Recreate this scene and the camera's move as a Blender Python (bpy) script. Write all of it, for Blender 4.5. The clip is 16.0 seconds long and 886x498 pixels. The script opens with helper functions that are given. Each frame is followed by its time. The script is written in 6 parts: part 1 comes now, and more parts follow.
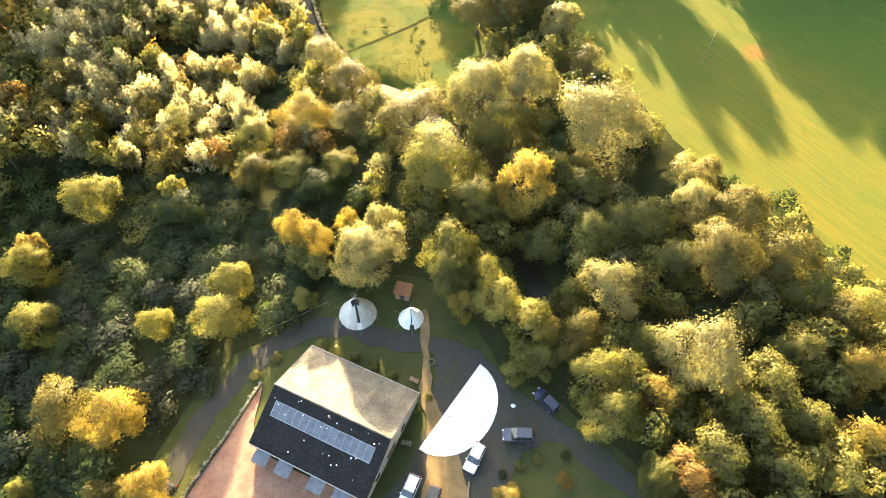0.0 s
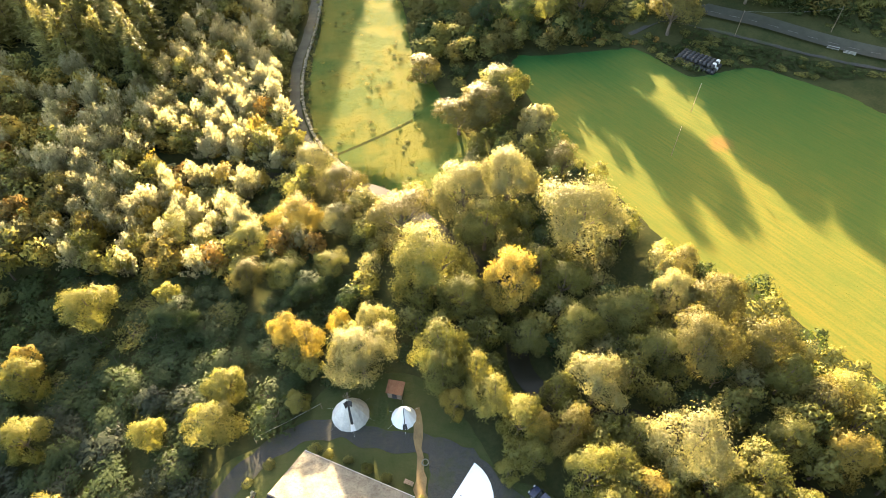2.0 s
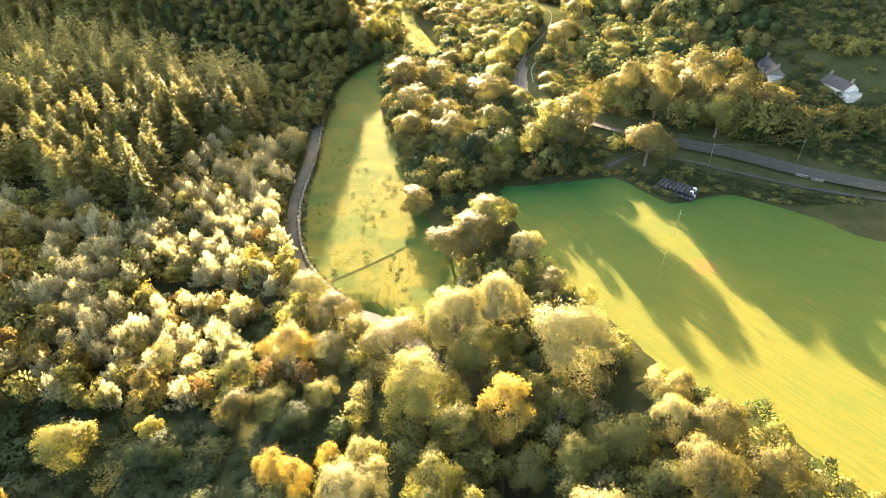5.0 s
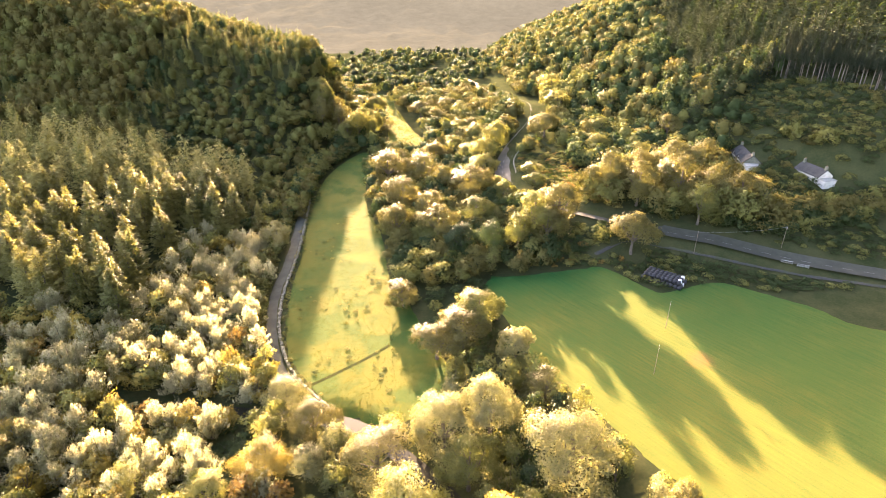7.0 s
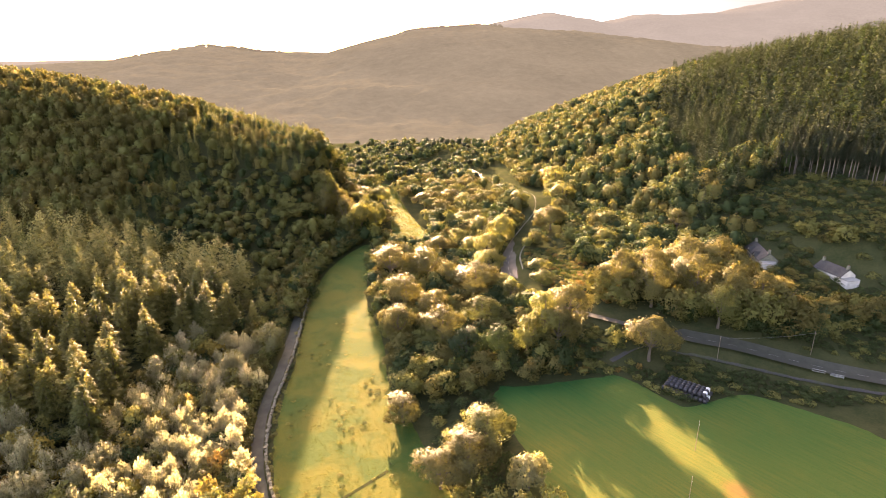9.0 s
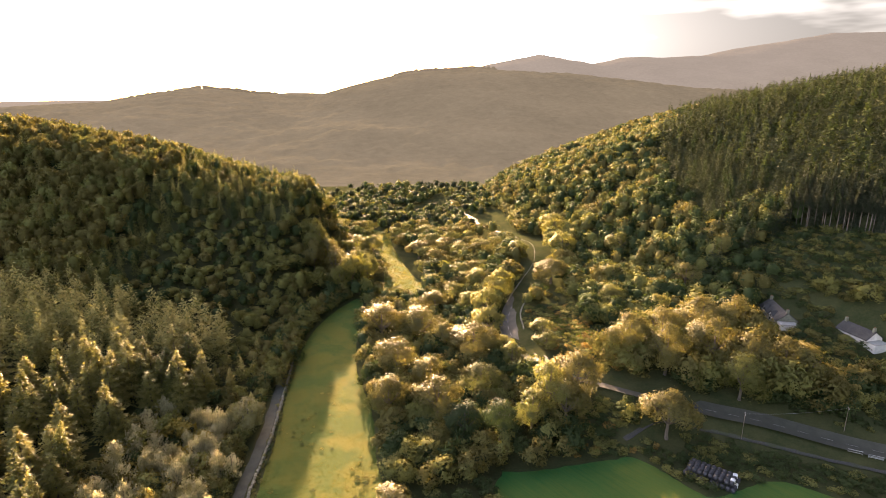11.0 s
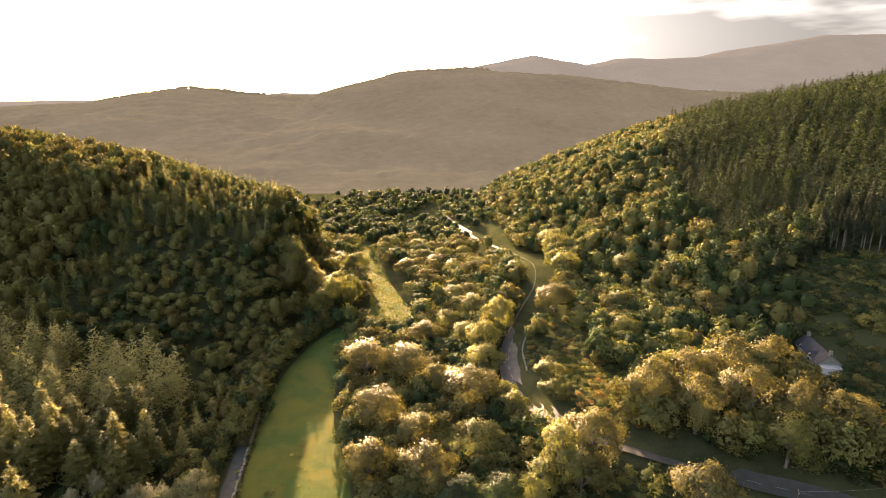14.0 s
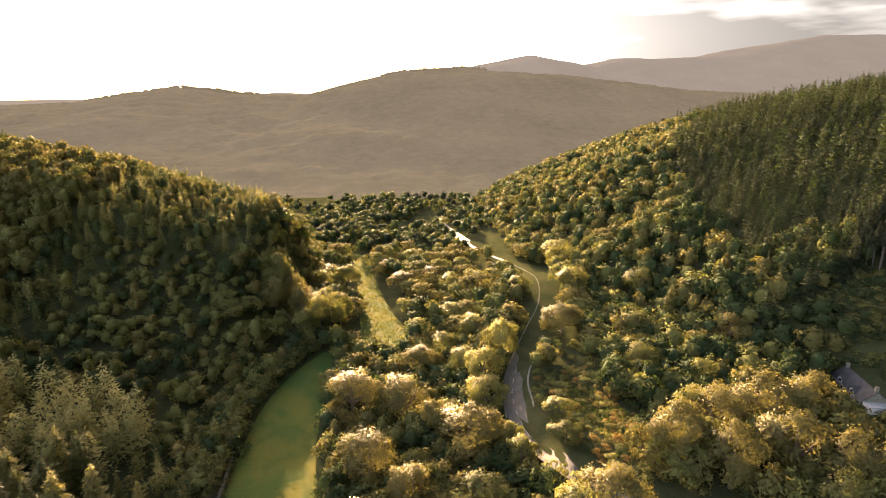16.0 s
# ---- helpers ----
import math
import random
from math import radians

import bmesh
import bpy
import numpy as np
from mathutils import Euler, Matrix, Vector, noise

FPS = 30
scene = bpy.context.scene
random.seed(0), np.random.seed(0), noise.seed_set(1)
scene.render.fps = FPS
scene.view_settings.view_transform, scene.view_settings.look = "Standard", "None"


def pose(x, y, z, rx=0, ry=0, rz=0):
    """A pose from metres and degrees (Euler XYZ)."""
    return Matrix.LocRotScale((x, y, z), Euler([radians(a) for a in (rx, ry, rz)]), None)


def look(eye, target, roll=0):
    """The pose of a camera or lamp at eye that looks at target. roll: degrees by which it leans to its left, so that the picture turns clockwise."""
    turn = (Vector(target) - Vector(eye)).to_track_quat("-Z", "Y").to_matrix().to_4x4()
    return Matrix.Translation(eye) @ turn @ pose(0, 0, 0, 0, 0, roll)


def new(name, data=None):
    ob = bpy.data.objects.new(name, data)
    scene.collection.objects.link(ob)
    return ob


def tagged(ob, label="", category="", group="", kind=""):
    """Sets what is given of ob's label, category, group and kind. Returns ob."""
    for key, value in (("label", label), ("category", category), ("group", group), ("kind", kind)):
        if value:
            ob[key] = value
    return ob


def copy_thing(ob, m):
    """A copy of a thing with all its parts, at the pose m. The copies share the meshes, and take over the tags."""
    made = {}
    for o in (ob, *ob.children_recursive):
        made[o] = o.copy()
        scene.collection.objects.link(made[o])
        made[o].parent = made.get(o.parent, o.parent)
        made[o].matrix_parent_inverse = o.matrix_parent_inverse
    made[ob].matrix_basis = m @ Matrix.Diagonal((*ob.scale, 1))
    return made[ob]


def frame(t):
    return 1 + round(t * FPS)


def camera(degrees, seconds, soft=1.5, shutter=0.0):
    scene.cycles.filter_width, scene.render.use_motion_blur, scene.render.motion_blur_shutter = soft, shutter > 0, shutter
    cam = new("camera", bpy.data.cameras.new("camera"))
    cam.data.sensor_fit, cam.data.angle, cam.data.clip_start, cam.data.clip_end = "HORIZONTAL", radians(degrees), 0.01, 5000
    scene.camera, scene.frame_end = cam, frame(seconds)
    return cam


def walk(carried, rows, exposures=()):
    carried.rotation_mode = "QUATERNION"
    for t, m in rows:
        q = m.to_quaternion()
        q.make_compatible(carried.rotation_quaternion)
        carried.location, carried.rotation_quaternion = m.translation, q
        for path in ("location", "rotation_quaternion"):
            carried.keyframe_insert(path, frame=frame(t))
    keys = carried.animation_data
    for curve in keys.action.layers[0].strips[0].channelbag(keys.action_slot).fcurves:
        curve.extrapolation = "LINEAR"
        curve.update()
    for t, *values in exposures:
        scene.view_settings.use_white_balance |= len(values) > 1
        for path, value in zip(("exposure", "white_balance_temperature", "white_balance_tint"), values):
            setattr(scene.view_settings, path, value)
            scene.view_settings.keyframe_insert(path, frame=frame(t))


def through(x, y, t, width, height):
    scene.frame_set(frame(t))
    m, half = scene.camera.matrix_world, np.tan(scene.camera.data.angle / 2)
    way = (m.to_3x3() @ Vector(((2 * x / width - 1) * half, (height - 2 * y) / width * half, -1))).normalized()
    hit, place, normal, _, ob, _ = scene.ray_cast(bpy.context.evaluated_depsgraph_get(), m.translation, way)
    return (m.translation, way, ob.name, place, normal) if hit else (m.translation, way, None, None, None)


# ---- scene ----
import mathutils.geometry as geom

# ---- camera and its way: seconds, eye, yaw to the left, pitch, roll ----
cam = camera(75.3, 16.0, soft=0.9)
PATH = [
    (0, 0, 0, 84, -0, -54.46, 1.16),
    (0.5, 0.19, 0.49, 85.24, -0.45, -52.65, 0.74),
    (1, 0.31, 0.82, 86.51, -0.81, -50.75, 0.43),
    (1.5, 0.32, 0.77, 87.56, -1.08, -48.82, 0.28),
    (2, 0.33, 0.72, 88.6, -1.31, -46.76, 0.17),
    (2.5, 0.35, 0.6, 89.23, -1.49, -44.8, 0.12),
    (3, 0.46, 0.6, 89.66, -1.62, -42.79, 0.06),
    (3.5, 0.55, 0.61, 89.74, -1.7, -40.86, -0),
    (4, 0.55, 0.64, 89.9, -1.75, -38.8, 0.01),
    (6.5, 0.99, 4.08, 90.83, -3.24, -28.86, -0.19),
    (7, 1.25, 6.52, 91.45, -3.67, -26.83, -0.24),
    (7.5, 1.45, 9.08, 91.99, -3.99, -24.9, -0.25),
    (8, 1.46, 12.14, 92.69, -3.92, -22.82, -0.21),
    (8.5, 1.42, 15.28, 93.09, -3.65, -20.84, -0.18),
    (9, 1.51, 18.89, 93.69, -3.41, -18.77, -0.14),
    (9.5, 1.64, 22.87, 94.86, -3.41, -17.03, -0.18),
    (10.1, 1.75, 27.8, 95.8, -3.58, -15.25, -0.15),
    (11, 2.2, 35.6, 97, -4, -15.1, -0.08),
    (12, 2.76, 44.58, 97.87, -4.39, -15.09, -0.03),
    (12.5, 3.24, 49.66, 98.08, -4.51, -15.05, -0),
    (13, 3.81, 54.94, 98.4, -4.6, -15.04, 0.04),
    (13.5, 4.32, 60.24, 98.75, -4.68, -15.05, 0.07),
    (14, 4.79, 65.76, 99.14, -4.75, -15.05, 0.09),
    (14.5, 5.26, 71.36, 99.39, -4.85, -15.09, 0.09),
    (15, 5.71, 77.04, 99.63, -4.94, -15.08, 0.13),
    (15.5, 6.15, 82.5, 99.78, -5.02, -15.1, 0.18),
    (16, 6.57, 87.83, 100, -5.11, -15.09, 0.18),
]


def aim(x, y, z, yaw, pitch, roll):
    return pose(x, y, z) @ pose(0, 0, 0, 0, 0, yaw) @ pose(0, 0, 0, 90 + pitch, 0, 0) @ pose(0, 0, 0, 0, 0, roll)


EXPOSURES = [(0.0, 3.7, 6900, 14), (4.0, 3.95, 6900, 18), (7.0, 4.2, 6800, 34), (8.0, 4.2, 7300, 42), (9.0, 3.75, 7300, 42), (12.0, 3.25, 7300, 36), (16.0, 3.15, 7300, 36)]
walk(cam, [(t, aim(*row)) for t, *row in PATH], EXPOSURES)

# ---- light: a low sun ahead of the flight, slightly to the left ----
SUN_AZ, SUN_EL = -7.5, 11.0
sun_dir = Vector((math.sin(radians(SUN_AZ)) * math.cos(radians(SUN_EL)), math.cos(radians(SUN_AZ)) * math.cos(radians(SUN_EL)), math.sin(radians(SUN_EL))))
sun = new("sun", bpy.data.lights.new("sun", "SUN"))
sun.data.energy, sun.data.angle, sun.data.color = 5.0, radians(0.6), (1.0, 0.79, 0.45)
sun.matrix_world = look(sun_dir * 400, (0, 0, 0))
world = bpy.data.worlds.new("sky")
scene.world = world
world.use_nodes = True
wn, wl = world.node_tree.nodes, world.node_tree.links
sky = wn.new("ShaderNodeTexSky")
sky.sky_type, sky.sun_disc = "NISHITA", False
sky.sun_elevation, sky.sun_rotation = radians(SUN_EL), radians(SUN_AZ)
sky.air_density, sky.dust_density, sky.ozone_density = 1.0, 3.0, 1.0
warm = wn.new("ShaderNodeMix")
warm.data_type, warm.blend_type = "RGBA", "MULTIPLY"
warm.inputs[0].default_value, warm.inputs[7].default_value = 1.0, (1.0, 1.0, 0.97, 1)
pale = wn.new("ShaderNodeHueSaturation")
pale.inputs["Saturation"].default_value = 1.0
wl.new(sky.outputs[0], pale.inputs["Color"])
wl.new(pale.outputs[0], warm.inputs[6])
# thin bright haze, with a grey bank of cloud over the ridge to the right
geo_w = wn.new("ShaderNodeTexCoord")
sep = wn.new("ShaderNodeSeparateXYZ")
wl.new(geo_w.outputs["Generated"], sep.inputs[0])
stretch = wn.new("ShaderNodeMapping")
stretch.inputs["Scale"].default_value = (3.0, 3.0, 16.0)
wl.new(geo_w.outputs["Generated"], stretch.inputs[0])
cloud = wn.new("ShaderNodeTexNoise")
cloud.inputs["Scale"].default_value, cloud.inputs["Detail"].default_value = 1.3, 4.0
wl.new(stretch.outputs[0], cloud.inputs["Vector"])
east = wn.new("ShaderNodeMapRange")
east.inputs[1].default_value, east.inputs[2].default_value = 0.13, 0.34
wl.new(sep.outputs[0], east.inputs[0])
dens = wn.new("ShaderNodeMapRange")
dens.inputs[1].default_value, dens.inputs[2].default_value = 0.08, 0.46
wl.new(cloud.outputs[0], dens.inputs[0])
fac = wn.new("ShaderNodeMath")
fac.operation = "MULTIPLY"
wl.new(east.outputs[0], fac.inputs[0])
wl.new(dens.outputs[0], fac.inputs[1])
thin = wn.new("ShaderNodeMath")
thin.operation = "POWER"
thin.inputs[0].default_value = 0.075
wl.new(fac.outputs[0], thin.inputs[1])
cover = wn.new("ShaderNodeMix")
cover.data_type, cover.blend_type = "RGBA", "MULTIPLY"
cover.inputs[0].default_value = 1.0
grey = wn.new("ShaderNodeHueSaturation")
grey.inputs["Saturation"].default_value = 0.15
wl.new(warm.outputs[2], grey.inputs["Color"])
dull = wn.new("ShaderNodeMix")
dull.data_type = "RGBA"
twice = wn.new("ShaderNodeMath")
twice.operation, twice.use_clamp = "MULTIPLY", True
twice.inputs[1].default_value = 2.5
wl.new(fac.outputs[0], twice.inputs[0])
wl.new(twice.outputs[0], dull.inputs[0])
wl.new(warm.outputs[2], dull.inputs[6])
slate = wn.new("ShaderNodeMix")
slate.data_type, slate.blend_type = "RGBA", "MULTIPLY"
slate.inputs[0].default_value, slate.inputs[7].default_value = 1.0, (0.86, 1.0, 0.94, 1)
wl.new(grey.outputs[0], slate.inputs[6])
wl.new(slate.outputs[2], dull.inputs[7])
wl.new(dull.outputs[2], cover.inputs[6])
wl.new(thin.outputs[0], cover.inputs[7])
wl.new(cover.outputs[2], wn["Background"].inputs[0])
wn["Background"].inputs[1].default_value = 0.13


# ---- materials ----
def material(name):
    m = bpy.data.materials.new(name)
    m.use_nodes = True
    nt = m.node_tree
    return m, nt.nodes, nt.links, nt.nodes["Principled BSDF"]


def rgb(c):
    return (*c, 1.0)


def noise_node(n, l, scale, detail=4.0, rough=0.6, obj=False):
    tc = n.new("ShaderNodeTexCoord") if obj else n.new("ShaderNodeNewGeometry")
    no = n.new("ShaderNodeTexNoise")
    no.inputs["Scale"].default_value, no.inputs["Detail"].default_value, no.inputs["Roughness"].default_value = scale, detail, rough
    l.new(tc.outputs["Object"] if obj else tc.outputs["Position"], no.inputs["Vector"])
    return no.outputs["Fac"]


def mix_color(n, l, fac, a, b, blend="MIX"):
    mx = n.new("ShaderNodeMix")
    mx.data_type, mx.blend_type = "RGBA", blend
    for socket, value in ((mx.inputs[0], fac), (mx.inputs[6], a), (mx.inputs[7], b)):
        if isinstance(value, bpy.types.NodeSocket):
            l.new(value, socket)
        else:
            socket.default_value = value if isinstance(value, float) else rgb(value)
    return mx.outputs[2]


def ramp(n, l, fac, lo, hi):
    r = n.new("ShaderNodeMapRange")
    r.inputs[1].default_value, r.inputs[2].default_value = lo, hi
    l.new(fac, r.inputs[0])
    return r.outputs[0]


def math_node(n, l, op, a, b):
    m = n.new("ShaderNodeMath")
    m.operation = op
    for socket, value in ((m.inputs[0], a), (m.inputs[1], b)):
        if isinstance(value, bpy.types.NodeSocket):
            l.new(value, socket)
        else:
            socket.default_value = value
    return m.outputs[0]


def bump(n, l, p, height, strength, distance):
    b = n.new("ShaderNodeBump")
    b.inputs["Strength"].default_value, b.inputs["Distance"].default_value = strength, distance
    l.new(height, b.inputs["Height"])
    l.new(b.outputs[0], p.inputs["Normal"])


def surface(name, c1, c2, scale=1.0, fine=12.0, rough=0.85, relief=0.3, distance=0.05, metal=0.0, obj=False, spec=0.3):
    """A plain surface: two colours mixed at a coarse and a fine scale, with relief."""
    m, n, l, p = material(name)
    coarse, grain = noise_node(n, l, scale, 5, 0.65, obj), noise_node(n, l, fine, 3, 0.6, obj)
    fac = ramp(n, l, math_node(n, l, "ADD", math_node(n, l, "MULTIPLY", coarse, 0.65), math_node(n, l, "MULTIPLY", grain, 0.35)), 0.36, 0.64)
    l.new(mix_color(n, l, fac, c1, c2), p.inputs["Base Color"])
    p.inputs["Roughness"].default_value, p.inputs["Metallic"].default_value = rough, metal
    p.inputs["Specular IOR Level"].default_value = spec
    bump(n, l, p, grain, relief, distance)
    return m


def leafy(name, c1, c2, glow, share=0.42, rough=0.55, spec=0.15, patch=0.11, vary=1.0):
    """Leaves: colour changes from plant to plant and leaf to leaf; light shines through."""
    m, n, l, p = material(name)
    info, geo = n.new("ShaderNodeObjectInfo"), n.new("ShaderNodeNewGeometry")
    patches = ramp(n, l, noise_node(n, l, patch, 2, 0.5), 0.35, 0.65)
    tree = math_node(n, l, "MULTIPLY", math_node(n, l, "ADD", info.outputs["Random"], patches), 0.5)
    fac = math_node(n, l, "ADD", math_node(n, l, "MULTIPLY", tree, 1 - 0.25 * vary), math_node(n, l, "MULTIPLY", geo.outputs["Random Per Island"], 0.25 * vary))
    col = mix_color(n, l, fac, c1, c2)
    shade = math_node(n, l, "ADD", math_node(n, l, "MULTIPLY", geo.outputs["Random Per Island"], 0.40 * vary), 1 - 0.20 * vary)
    comb = n.new("ShaderNodeCombineColor")
    for k in range(3):
        l.new(shade, comb.inputs[k])
    col = mix_color(n, l, 1.0, col, comb.outputs[0], "MULTIPLY")
    l.new(col, p.inputs["Base Color"])
    p.inputs["Roughness"].default_value, p.inputs["Specular IOR Level"].default_value = rough, spec
    tr, mx = n.new("ShaderNodeBsdfTranslucent"), n.new("ShaderNodeMixShader")
    l.new(mix_color(n, l, 1.0, col, glow, "MULTIPLY"), tr.inputs["Color"])
    mx.inputs[0].default_value = share
    l.new(p.outputs[0], mx.inputs[1])
    l.new(tr.outputs[0], mx.inputs[2])
    l.new(mx.outputs[0], n["Material Output"].inputs["Surface"])
    return m


PALETTE = {
    "o": ("olive leaves", (0.092, 0.1, 0.03), (0.175, 0.166, 0.052), (1.4, 1.4, 0.8), 0.42),
    "p": ("pale olive leaves", (0.148, 0.146, 0.060), (0.245, 0.232, 0.108), (1.35, 1.3, 0.85), 0.48, 0.5, 0.2),
    "g": ("golden leaves", (0.22, 0.172, 0.04), (0.32, 0.252, 0.07), (1.35, 1.3, 0.7), 0.44),
    "y": ("yellow-green leaves", (0.14, 0.142, 0.038), (0.24, 0.222, 0.072), (1.4, 1.38, 0.75), 0.44),
    "d": ("dark green leaves", (0.028, 0.046, 0.018), (0.058, 0.076, 0.030), (1.4, 1.45, 0.7), 0.30, 0.6, 0.1),
    "t": ("tan autumn leaves", (0.094, 0.087, 0.028), (0.16, 0.138, 0.045), (1.4, 1.36, 0.8), 0.38),
    "r": ("rust leaves", (0.18, 0.115, 0.034), (0.26, 0.17, 0.050), (1.4, 1.25, 0.6), 0.34),
    "s": ("silvery leaves", (0.215, 0.2, 0.1), (0.52, 0.48, 0.325), (1.3, 1.3, 1.0), 0.68, 0.45, 0.35),
    "n": ("dark spruce needles", (0.024, 0.034, 0.018), (0.046, 0.055, 0.030), (1.4, 1.4, 0.8), 0.22),
    "l": ("larch needles", (0.18, 0.176, 0.06), (0.3, 0.27, 0.095), (1.4, 1.36, 0.8), 0.48),
}
LEAF = {k: leafy(*v, vary=0.65) for k, v in PALETTE.items()}
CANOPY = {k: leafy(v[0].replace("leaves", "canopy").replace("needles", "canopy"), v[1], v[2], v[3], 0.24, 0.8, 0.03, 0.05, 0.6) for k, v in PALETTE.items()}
LEAF_WORDS = {"o": "olive green", "p": "pale olive", "g": "golden yellow", "y": "yellow-green", "d": "dark green", "t": "tan autumn", "r": "rusty orange", "s": "silvery", "n": "dark green", "l": "yellowing"}
BARK = surface("bark", (0.07, 0.055, 0.04), (0.16, 0.13, 0.10), 2.0, 18.0, 0.9, 0.6, 0.03, obj=True)
PALEBARK = surface("pale conifer bark", (0.075, 0.062, 0.048), (0.15, 0.125, 0.10), 2.0, 14.0, 0.9, 0.5, 0.03, obj=True)
FLOOR = surface("woodland floor", (0.026, 0.034, 0.014), (0.055, 0.056, 0.024), 0.12, 1.6, 1.0, 0.0, 0.02, spec=0.0)
WATER, wn_, wl_, wp_ = material("river water")
wp_.inputs["Specular IOR Level"].default_value = 0.15
wp_.inputs["Base Color"].default_value, wp_.inputs["Roughness"].default_value = (0.022, 0.021, 0.013, 1), 0.28
bump(wn_, wl_, wp_, noise_node(wn_, wl_, 2.5, 3), 0.25, 0.05)


def grassy(name, c1, c2, c3, scale, lines=0.0, angle=0.0, through=None, share=0.4, worn=None, patchy=0.78):
    """Short grass: green sward, with backlit yellow painted in on normals turned sunward."""
    m, n, l, p = material(name)
    geo = n.new("ShaderNodeNewGeometry")
    coarse, grain = noise_node(n, l, scale, 5, 0.65), noise_node(n, l, 3.0, 4, 0.7)
    col = mix_color(n, l, ramp(n, l, coarse, 0.35, 0.65), c1, c2)
    col = mix_color(n, l, math_node(n, l, "MULTIPLY", ramp(n, l, grain, 0.45, 0.75), 0.7), col, c3)
    h = grain
    if lines:
        # uneven rows left by the mower
        rot, long, row = n.new("ShaderNodeMapping"), n.new("ShaderNodeVectorMath"), n.new("ShaderNodeTexNoise")
        rot.inputs["Rotation"].default_value = (0, 0, radians(angle))
        long.operation, long.inputs[1].default_value = "MULTIPLY", (0.10, 1.5, 1.0)
        l.new(geo.outputs["Position"], rot.inputs["Vector"])
        l.new(rot.outputs[0], long.inputs[0])
        l.new(long.outputs[0], row.inputs["Vector"])
        row.inputs["Scale"].default_value, row.inputs["Detail"].default_value = 1.0, 3.0
        col = mix_color(n, l, math_node(n, l, "MULTIPLY", row.outputs["Fac"], lines), col, c3)
        h = math_node(n, l, "ADD", math_node(n, l, "MULTIPLY", grain, 0.5), math_node(n, l, "MULTIPLY", row.outputs["Fac"], 0.5))
    if worn:
        away = n.new("ShaderNodeVectorMath")
        away.operation = "DISTANCE"
        away.inputs[1].default_value = (*worn[:2], 0)
        l.new(geo.outputs["Position"], away.inputs[0])
        spot = math_node(n, l, "ADD", away.outputs["Value"], math_node(n, l, "MULTIPLY", noise_node(n, l, 0.25, 4, 0.7), worn[2] * 1.2))
        bare = ramp(n, l, spot, worn[2] * 1.6, worn[2] * 0.8)
        col = mix_color(n, l, math_node(n, l, "MULTIPLY", bare, 0.7), col, (0.13, 0.085, 0.045))
    l.new(col, p.inputs["Base Color"])
    p.inputs["Roughness"].default_value, p.inputs["Specular IOR Level"].default_value = 0.9, 0.1
    bump(n, l, p, h, 0.5, 0.12)
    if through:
        # sunlit yellow is put into the colour: these normals are turned to the sun
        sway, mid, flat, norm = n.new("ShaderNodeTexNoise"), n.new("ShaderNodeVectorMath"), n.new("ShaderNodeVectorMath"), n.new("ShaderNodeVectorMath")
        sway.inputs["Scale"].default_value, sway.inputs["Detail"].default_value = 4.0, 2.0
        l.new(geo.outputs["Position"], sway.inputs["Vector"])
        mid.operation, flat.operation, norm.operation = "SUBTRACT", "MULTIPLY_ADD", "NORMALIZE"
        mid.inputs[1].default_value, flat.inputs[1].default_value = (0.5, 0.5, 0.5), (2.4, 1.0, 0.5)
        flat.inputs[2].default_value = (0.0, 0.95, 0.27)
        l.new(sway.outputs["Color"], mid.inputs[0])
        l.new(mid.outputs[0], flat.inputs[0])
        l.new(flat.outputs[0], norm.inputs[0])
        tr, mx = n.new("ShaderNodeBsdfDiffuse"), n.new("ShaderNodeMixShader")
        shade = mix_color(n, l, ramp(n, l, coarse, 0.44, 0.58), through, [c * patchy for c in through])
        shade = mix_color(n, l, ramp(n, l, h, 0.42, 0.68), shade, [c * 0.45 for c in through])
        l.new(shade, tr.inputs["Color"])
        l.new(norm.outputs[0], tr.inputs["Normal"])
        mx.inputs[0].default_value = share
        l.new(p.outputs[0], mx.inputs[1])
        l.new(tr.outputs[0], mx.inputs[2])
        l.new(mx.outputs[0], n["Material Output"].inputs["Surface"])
    return m


# greens are tuned as the grass in shade, yellows as the same grass sunlit
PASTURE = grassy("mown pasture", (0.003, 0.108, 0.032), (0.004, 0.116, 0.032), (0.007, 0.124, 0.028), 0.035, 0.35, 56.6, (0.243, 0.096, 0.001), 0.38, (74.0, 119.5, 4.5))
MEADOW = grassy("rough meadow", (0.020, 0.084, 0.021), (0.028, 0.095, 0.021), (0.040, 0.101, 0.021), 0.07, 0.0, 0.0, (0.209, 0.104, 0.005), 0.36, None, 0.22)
LAWN = grassy("yard grass", (0.034, 0.060, 0.020), (0.070, 0.078, 0.030), (0.10, 0.095, 0.04), 0.28, 0.0, 0.0, (0.09, 0.075, 0.02), 0.25)
BLADES = leafy("grass blades", (0.034, 0.090, 0.020), (0.050, 0.100, 0.020), (1.6, 1.1, 0.3), 0.4, 0.7, 0.1, 0.05, 0.3)
HAY = leafy("long grass blades", (0.055, 0.095, 0.022), (0.11, 0.115, 0.030), (1.6, 1.3, 0.6), 0.55, 0.7, 0.1, 0.10, 0.3)
